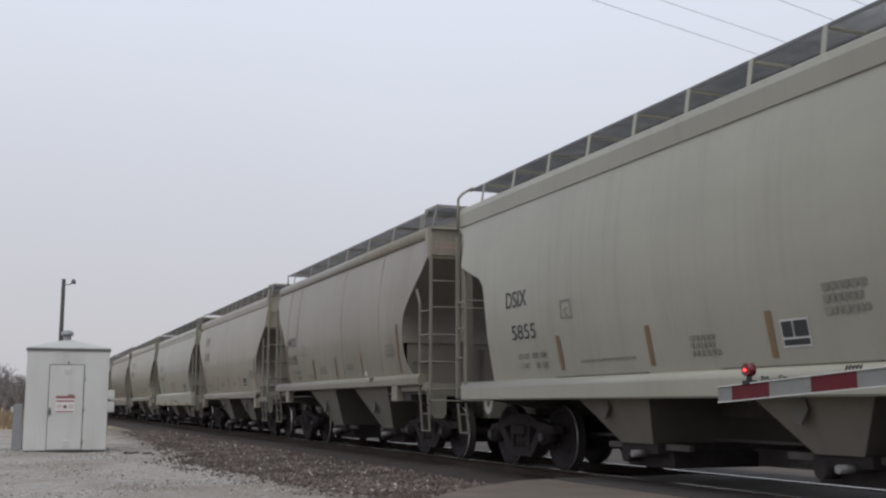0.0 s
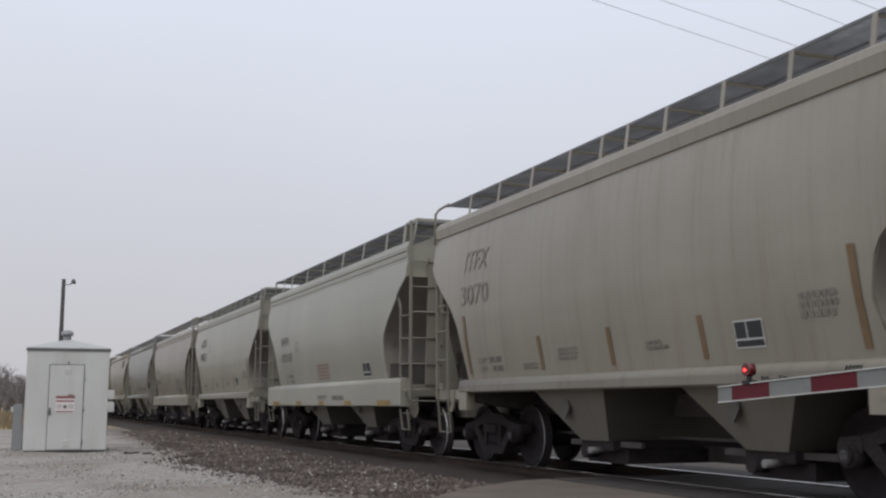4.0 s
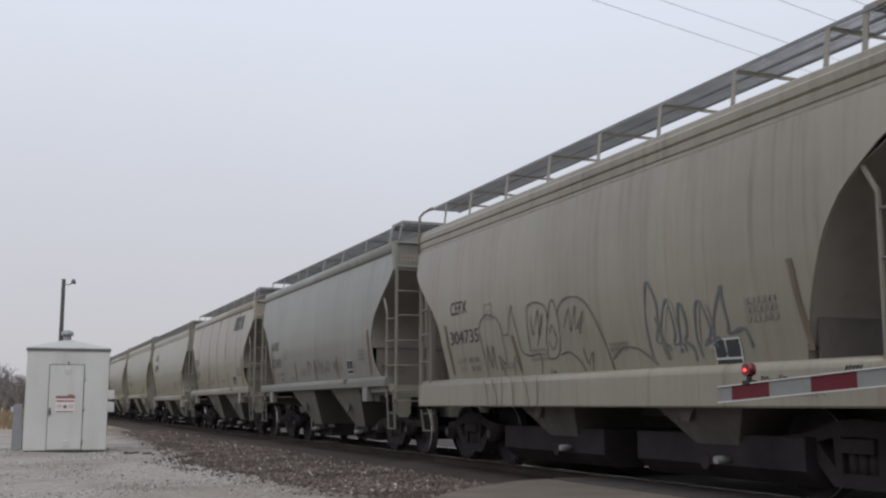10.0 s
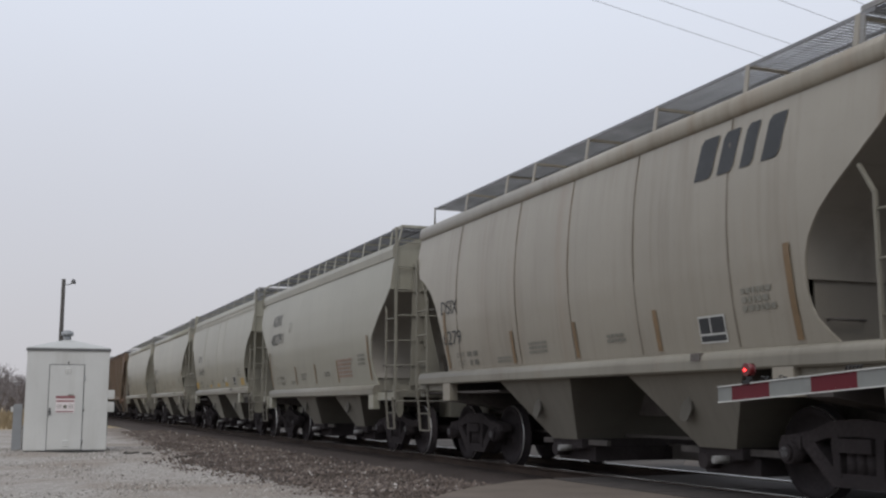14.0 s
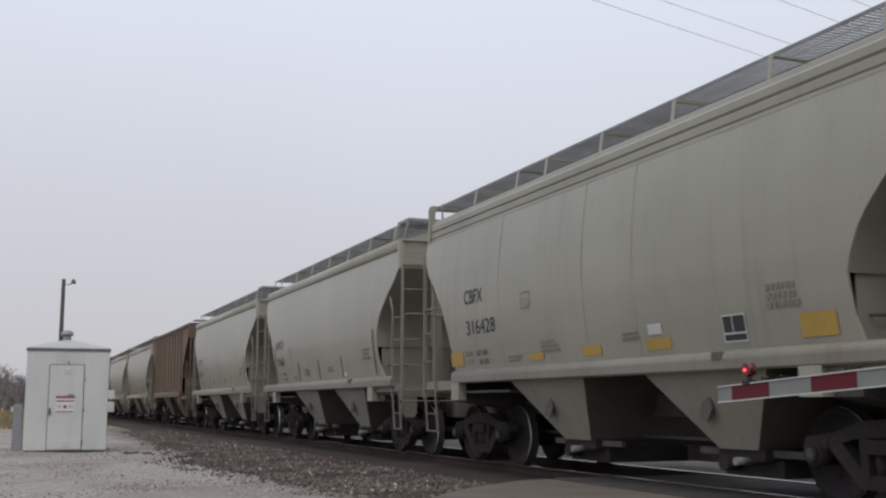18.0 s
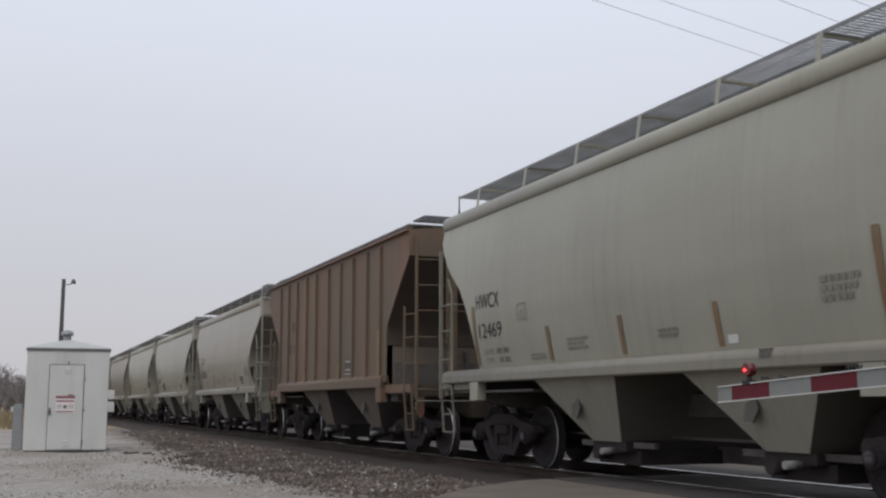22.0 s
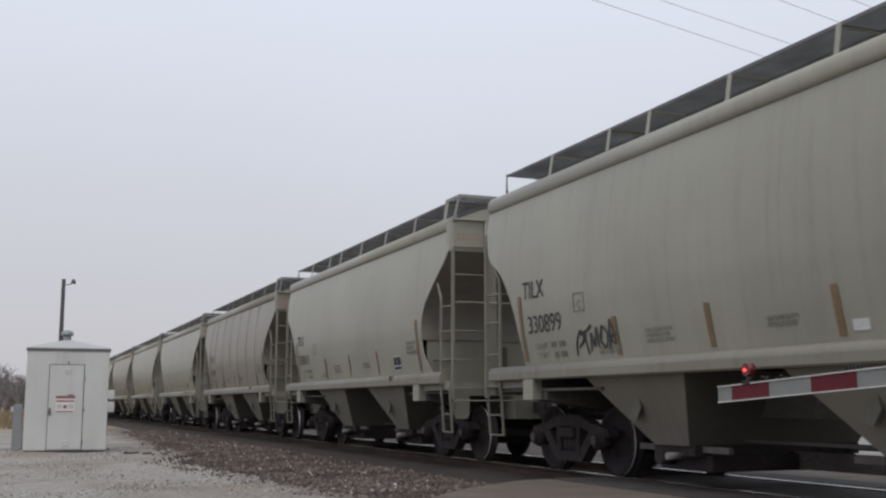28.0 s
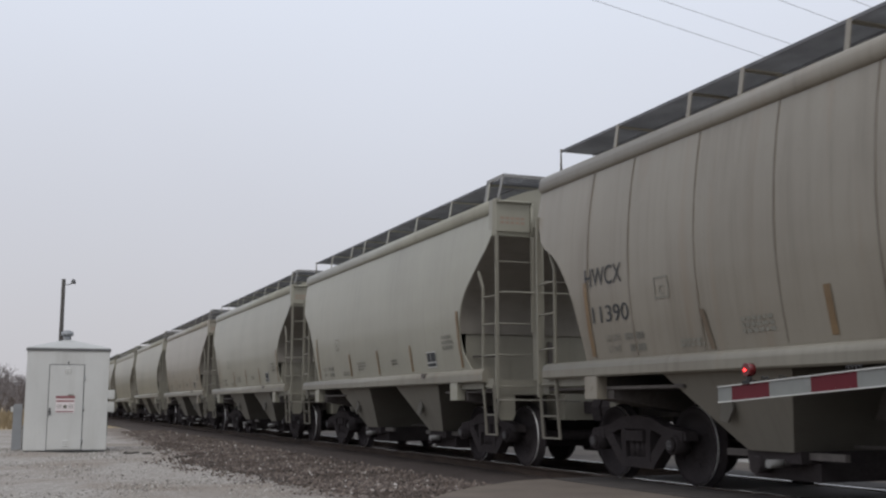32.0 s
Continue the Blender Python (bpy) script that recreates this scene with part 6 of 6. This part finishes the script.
    # notice on the door
    bm = bmesh.new()
    box(bm, -0.25, 0.18, -0.028, -0.021, 0.94, 1.275)
    sign = part("notice", bm, SIGN_WHITE, hut, "white notice with red bands and unreadable print")
    for bx, bz0, bz1 in ((0.22, 1.28, 1.345), (0.205, 1.20, 1.235), (0.195, 0.955, 0.98)):
        bm = bmesh.new()
        box(bm, -0.035 - bx, -0.035 + bx, -0.031, -0.021, bz0, bz1)
        if bz0 > 1.25:
            part("header_strip", bm, SIGN_RED, sign, "dulled red header strip")
        else:
            part("red_band", bm, SIGN_RED, sign)
    bm = bmesh.new()
    tube(bm, (-0.035, -0.034, 1.085), (-0.035, -0.028, 1.085), 0.046, 16)
    for k in range(3):
        box(bm, -0.23, -0.115, -0.031, -0.027, 1.05 + 0.037 * k, 1.061 + 0.037 * k)
        box(bm, 0.045, 0.16, -0.031, -0.027, 1.05 + 0.037 * k, 1.061 + 0.037 * k)
    part("print", bm, STENCIL_FADED, sign)
    bm = bmesh.new()
    box(bm, 0.02, 0.15, -0.031, -0.021, 1.349, 1.38)
    part("sticker", bm, STENCIL_FADED, hut)
    return tagged(hut, "white painted steel signal hut with a closed door and roof vent", "signal hut")


HUT_POS = (1.312, 27.95)
hut = build_hut()
hut.matrix_world = pose(HUT_POS[0], HUT_POS[1], -0.20, 0, 0, -3)

# grey cable cabinet beside the hut
bm = bmesh.new()
box(bm, -0.11, 0.11, -0.10, 0.10, 0.0, 1.15)
bmesh.ops.bevel(bm, geom=bm.edges[:], offset=0.02, segments=2, affect="EDGES")
ped = empty("cable_pedestal")
part("housing", bm, GALV, ped)
bm = bmesh.new()
box(bm, -0.17, -0.10, -0.05, 0.05, 0.96, 1.08)
part("meter", bm, WHITE_MARK, ped)
bm = bmesh.new()
tube(bm, (0.145, 0, 0.0), (0.145, 0, 0.62), 0.02, 8)
part("conduit", bm, GALV, ped)
ped.matrix_world = pose(0.237, 29.6, -0.2)
tagged(ped, "grey steel cable pedestal beside the hut", "utility box")

# two white boxes on a post behind the hut
cab = empty("relay_box")
bm = bmesh.new()
tube(bm, (0, 0.12, 0), (0, 0.12, 1.6), 0.05, 10)
part("post", bm, HUT_DARK, cab)
for z0, z1 in ((0.86, 1.24), (1.34, 1.68)):
    bm = bmesh.new()
    box(bm, -0.24, 0.24, -0.18, 0.08, z0, z1)
    bmesh.ops.bevel(bm, geom=bm.edges[:], offset=0.02, segments=2, affect="EDGES")
    part("housing", bm, WHITE_MARK, cab)
cab.matrix_world = pose(3.46, 43.0, -0.2)
tagged(cab, "two white steel relay boxes on a post", "relay box")

# utility pole with a lamp behind the hut
WOOD = plain("weathered_pole_wood", (0.075, 0.068, 0.062), 0.9, 0.0, 0.3, 3, 0.3)
pole = empty("light_pole")
bm = bmesh.new()
tube(bm, (0, 0, -0.5), (0, 0, 5.92), 0.10, 12, 0.075)
part("post", bm, WOOD, pole)
bm = bmesh.new()
path_tube(bm, [(0, 0, 5.68), (0.2, 0, 5.70), (0.36, 0, 5.76)], 0.022, 8)
part("lamp_arm", bm, GALV, pole)
bm = bmesh.new()
tube(bm, (0.38, 0, 5.74), (0.38, 0, 5.84), 0.10, 14, 0.09)
tube(bm, (0.38, 0, 5.84), (0.38, 0, 5.92), 0.08, 10, 0.04)
part("lamp_head", bm, HUT_DARK, pole)
pole.matrix_world = pose(1.82, 46.0, 0.0, 0, 0, -15)
tagged(pole, "dark wooden pole with a small yard lamp", "light pole")

# ---- crossing gate arm ----
ARM_WHITE = plain("gate_arm_white", (0.215, 0.222, 0.21), 0.6, 0.0, 0.07, 3, spec=0.3)
ARM_RED = plain("gate_arm_red", (0.110, 0.011, 0.018), 0.55, 0.0, 0.1, 3, spec=0.25)
arm = empty("crossing_gate")
y, k = 6.51, 0
while y > -1.5:
    step = 0.157 if k == 0 else 0.406
    bm = bmesh.new()
    a = (6.51 - y)
    h0 = h1 = 0.054
    z0, z1 = 0.057 * a, 0.057 * (a + step)
    vs = [bm.verts.new(p) for p in ((-0.02, 0, -h0), (0.02, 0, -h0), (0.02, 0, h0), (-0.02, 0, h0), (-0.02, -step, z1 - z0 - h1), (0.02, -step, z1 - z0 - h1), (0.02, -step, z1 - z0 + h1), (-0.02, -step, z1 - z0 + h1))]
    for q in ((0, 1, 2, 3), (4, 7, 6, 5), (0, 4, 5, 1), (1, 5, 6, 2), (2, 6, 7, 3), (3, 7, 4, 0)):
        bm.faces.new([vs[i] for i in q])
    seg = part("stripe", bm, ARM_RED if k % 2 else ARM_WHITE, arm, "red reflective stripe" if k % 2 else "white reflective stripe")
    seg.location = (0, -a, z0)
    y -= step
    k += 1
bm = bmesh.new()
for sgn in (-1, 1):
    bar(bm, (-0.022, 0, sgn * 0.054), (-0.022, -7.8, 0.057 * 7.8 + sgn * 0.054), 0.012, 0.008)
part("edge_trim", bm, WHITE_MARK, arm)
LED, n_, l_, b_ = nodes("red_warning_light", 0.3)
b_.inputs["Base Color"].default_value = (0.5, 0.01, 0.01, 1)
b_.inputs["Emission Color"].default_value = (1.0, 0.03, 0.03, 1)
b_.inputs["Emission Strength"].default_value = 6.0
LENS, n_, l_, b_ = nodes("red_lens", 0.25)
b_.inputs["Base Color"].default_value = (0.12, 0.012, 0.014, 1)


def gate_lamp(a):
    bm = bmesh.new()
    box(bm, -0.03, 0.03, -0.04, 0.04, 0.05, 0.075)
    tube(bm, (0, 0, 0.06), (0, 0, 0.105), 0.02, 8)
    lamp = part("lamp_bracket", bm, HOSE, arm)
    lamp.location = (0, -a, 0.057 * a)
    bm = bmesh.new()
    tube(bm, (-0.028, 0.0, 0.148), (0.028, 0.0, 0.148), 0.044, 18)
    part("lens", bm, LENS, lamp, "red warning lamp lens")
    bm = bmesh.new()
    tube(bm, (-0.034, 0.006, 0.146), (-0.026, 0.006, 0.146), 0.010, 12)
    part("glow", bm, LED, lamp, "lit red warning light")
    return lamp


gate_lamp(0.33)
bm = bmesh.new()
pts = []
for i in range(30):
    pts.append((0.0 + 0.014 * math.sin(i * 1.9), -0.45 - 0.0095 * i, 0.057 * 0.5 + 0.062 + 0.030 * abs(math.sin(i * 0.62)) * (0.5 + 0.5 * math.sin(i * 0.33))))
path_tube(bm, pts, 0.005, 5)
path_tube(bm, [(0, -1.26 - 0.0062 * i, 0.136 + 0.028 * abs(math.sin(i * 0.62))) for i in range(24)], 0.005, 5)
part("lamp_cable", bm, HOSE, arm, "black coiled lamp cable")
arm.matrix_world = pose(4.68, 6.51, 1.0)
tagged(arm, "lowered red and white striped crossing gate arm with a red lamp", "crossing gate")
# mast and drive of the gate, past the edge of the view
bm = bmesh.new()
tube(bm, (0, -8.4, -1.2), (0, -8.4, 0.85), 0.06, 12)
part("mast", bm, GALV, arm)
bm = bmesh.new()
box(bm, -0.2, 0.2, -8.6, -8.1, 0.0, 0.62)
part("drive_box", bm, GALV, arm)

# ---- overhead wires ----
WIRE = plain("weathered_wire", (0.30, 0.30, 0.31), 0.7)


def wire(p, q, sag, name="overhead_wire"):
    bm = bmesh.new()
    p, q = Vector(p), Vector(q)
    pts = [p.lerp(q, k / 24) - Vector((0, 0, sag * 4 * (k / 24) * (1 - k / 24))) for k in range(25)]
    path_tube(bm, pts, 0.0052, 5)
    tagged(part(name, bm, WIRE, None), "thin grey overhead power wire", "overhead wire", group="overhead wires")


for (xa, ya), (xb, yb) in (((9.88, 17.30), (14.90, 18.86)), ((11.05, 16.83), (14.85, 17.95)), ((13.14, 16.01), (15.0, 16.55)), ((14.43, 15.50), (15.51, 15.80))):
    dx, dy = xb - xa, yb - ya
    wire((xa - 26, ya - 26 * dy / dx, 8.52), (xa + 34, ya + 34 * dy / dx, 8.52), 0.02)


# ---- far brush, grass and field edge ----
TWIG = plain("bare_twigs", (0.22, 0.195, 0.19), 0.9, 0.0, 0.25)
DRY = plain("dry_tall_grass", (0.30, 0.235, 0.145), 0.95, 0.0, 0.2)


def bare_shrub(rng, h, name="bare_tree"):
    """A leafless shrub: stems that fork into fine twigs."""
    bm = bmesh.new()

    def grow(p, d, length, r, depth):
        q = p + d * length
        tube(bm, p, q, r, 4, r * 0.65, caps=False)
        if depth == 0:
            return
        for _ in range(3 if depth > 1 else 4):
            nd = (d + Vector((rng.uniform(-0.7, 0.7), rng.uniform(-0.7, 0.7), rng.uniform(-0.15, 0.5)))).normalized()
            grow(p.lerp(q, rng.uniform(0.55, 1.0)), nd, length * rng.uniform(0.55, 0.8), r * 0.55, depth - 1)
    for _ in range(4):
        d = Vector((rng.uniform(-0.4, 0.4), rng.uniform(-0.4, 0.4), 1)).normalized()
        grow(Vector((rng.uniform(-0.3, 0.3), rng.uniform(-0.3, 0.3), -0.2)), d, h * 0.36, h * 0.016, 4)
    return bm


rng = random.Random(8)
SHRUBS = []
for k in range(4):
    ob = part("bare_tree", bare_shrub(rng, 4.9), TWIG, None)
    ob.location = (-14 + 5 * k, 118 + 3 * k, -0.3)
    tagged(ob, "leafless grey-brown brush tree at the field edge", "tree", group="bare trees at the field edge")
    SHRUBS.append(ob)
for k in range(90):
    x = rng.uniform(-26, 6)
    y = rng.uniform(105, 150)
    s = rng.uniform(0.75, 1.35)
    ob = copy_thing(SHRUBS[k % 4], pose(x, y, -0.3, 0, 0, rng.uniform(0, 360)))
    ob.scale = (s * 1.2, s * 1.2, s)

# tall dry grass in tufts
verts, faces = [], []
for k in range(9000):
    x, y = rng.uniform(-14, 4.2), rng.uniform(57, 104)
    h, a = rng.uniform(0.35, 0.9), rng.uniform(0, 3.14)
    dx, dy = 0.05 * math.cos(a), 0.05 * math.sin(a)
    lx, ly = rng.uniform(-0.2, 0.2), rng.uniform(-0.2, 0.2)
    o = len(verts)
    z = ground_z(x, y) - 0.03
    verts += [(x - dx, y - dy, z), (x + dx, y + dy, z), (x + lx, y + ly, z + h)]
    faces.append((o, o + 1, o + 2))
me = bpy.data.meshes.new("dry_grass")
me.from_pydata(verts, [], faces)
me.materials.append(DRY)
tagged(new("dry_grass", me), "tall dry winter grass beside the yard", "grass", kind="stuff")

# broken sticks and dark scraps on the gravel by the hut
SCRAP = plain("dark_scrap_wood", (0.06, 0.052, 0.045), 0.9)
for (x, y, ln, rz) in ((2.75, 26.6, 0.34, 20), (3.05, 26.4, 0.22, -35), (2.62, 26.8, 0.20, 60), (3.55, 24.4, 0.30, 10), (3.85, 24.0, 0.25, 75)):
    bm = bmesh.new()
    bar(bm, (-ln / 2, 0, 0.02), (ln / 2, 0.03, 0.035), 0.045, 0.035)
    bmesh.ops.bevel(bm, geom=bm.edges[:], offset=0.008, segments=1, affect="EDGES")
    ob = part("wood_scrap", bm, SCRAP, None)
    ob.matrix_world = pose(x, y, ground_z(x, y) + 0.0, 0, 0, rz)
    tagged(ob, "dark broken wood scrap lying on gravel", "wood scrap", group="wood scraps")


# ---- the rolling train ----
def motions():
    """The train rolls past; every wheelset turns with it."""
    times = [2.0 * k for k in range(17)]
    for k, car in enumerate(FLEET):
        y0 = FIRST + PITCH * k
        walk(car, [(t, pose(TRACK_X, y0 - travelled(t), 0)) for t in times])
    # one row for each 80 degrees of roll
    turns, t = [], 0.0
    while t < 32.0:
        turns.append(t)
        t += radians(78) * 0.457 / (6.128 + 0.025 * t)
    turns.append(32.0)
    for car in FLEET:
        for bogie in car.children:
            if bogie.name.startswith("bogie"):
                for ws in bogie.children:
                    if ws.name.startswith("wheelset"):
                        y = ws.location.y
                        walk(ws, [(t, pose(0, y, 0.457, math.degrees(travelled(t) / 0.457) % 360)) for t in turns])


motions()
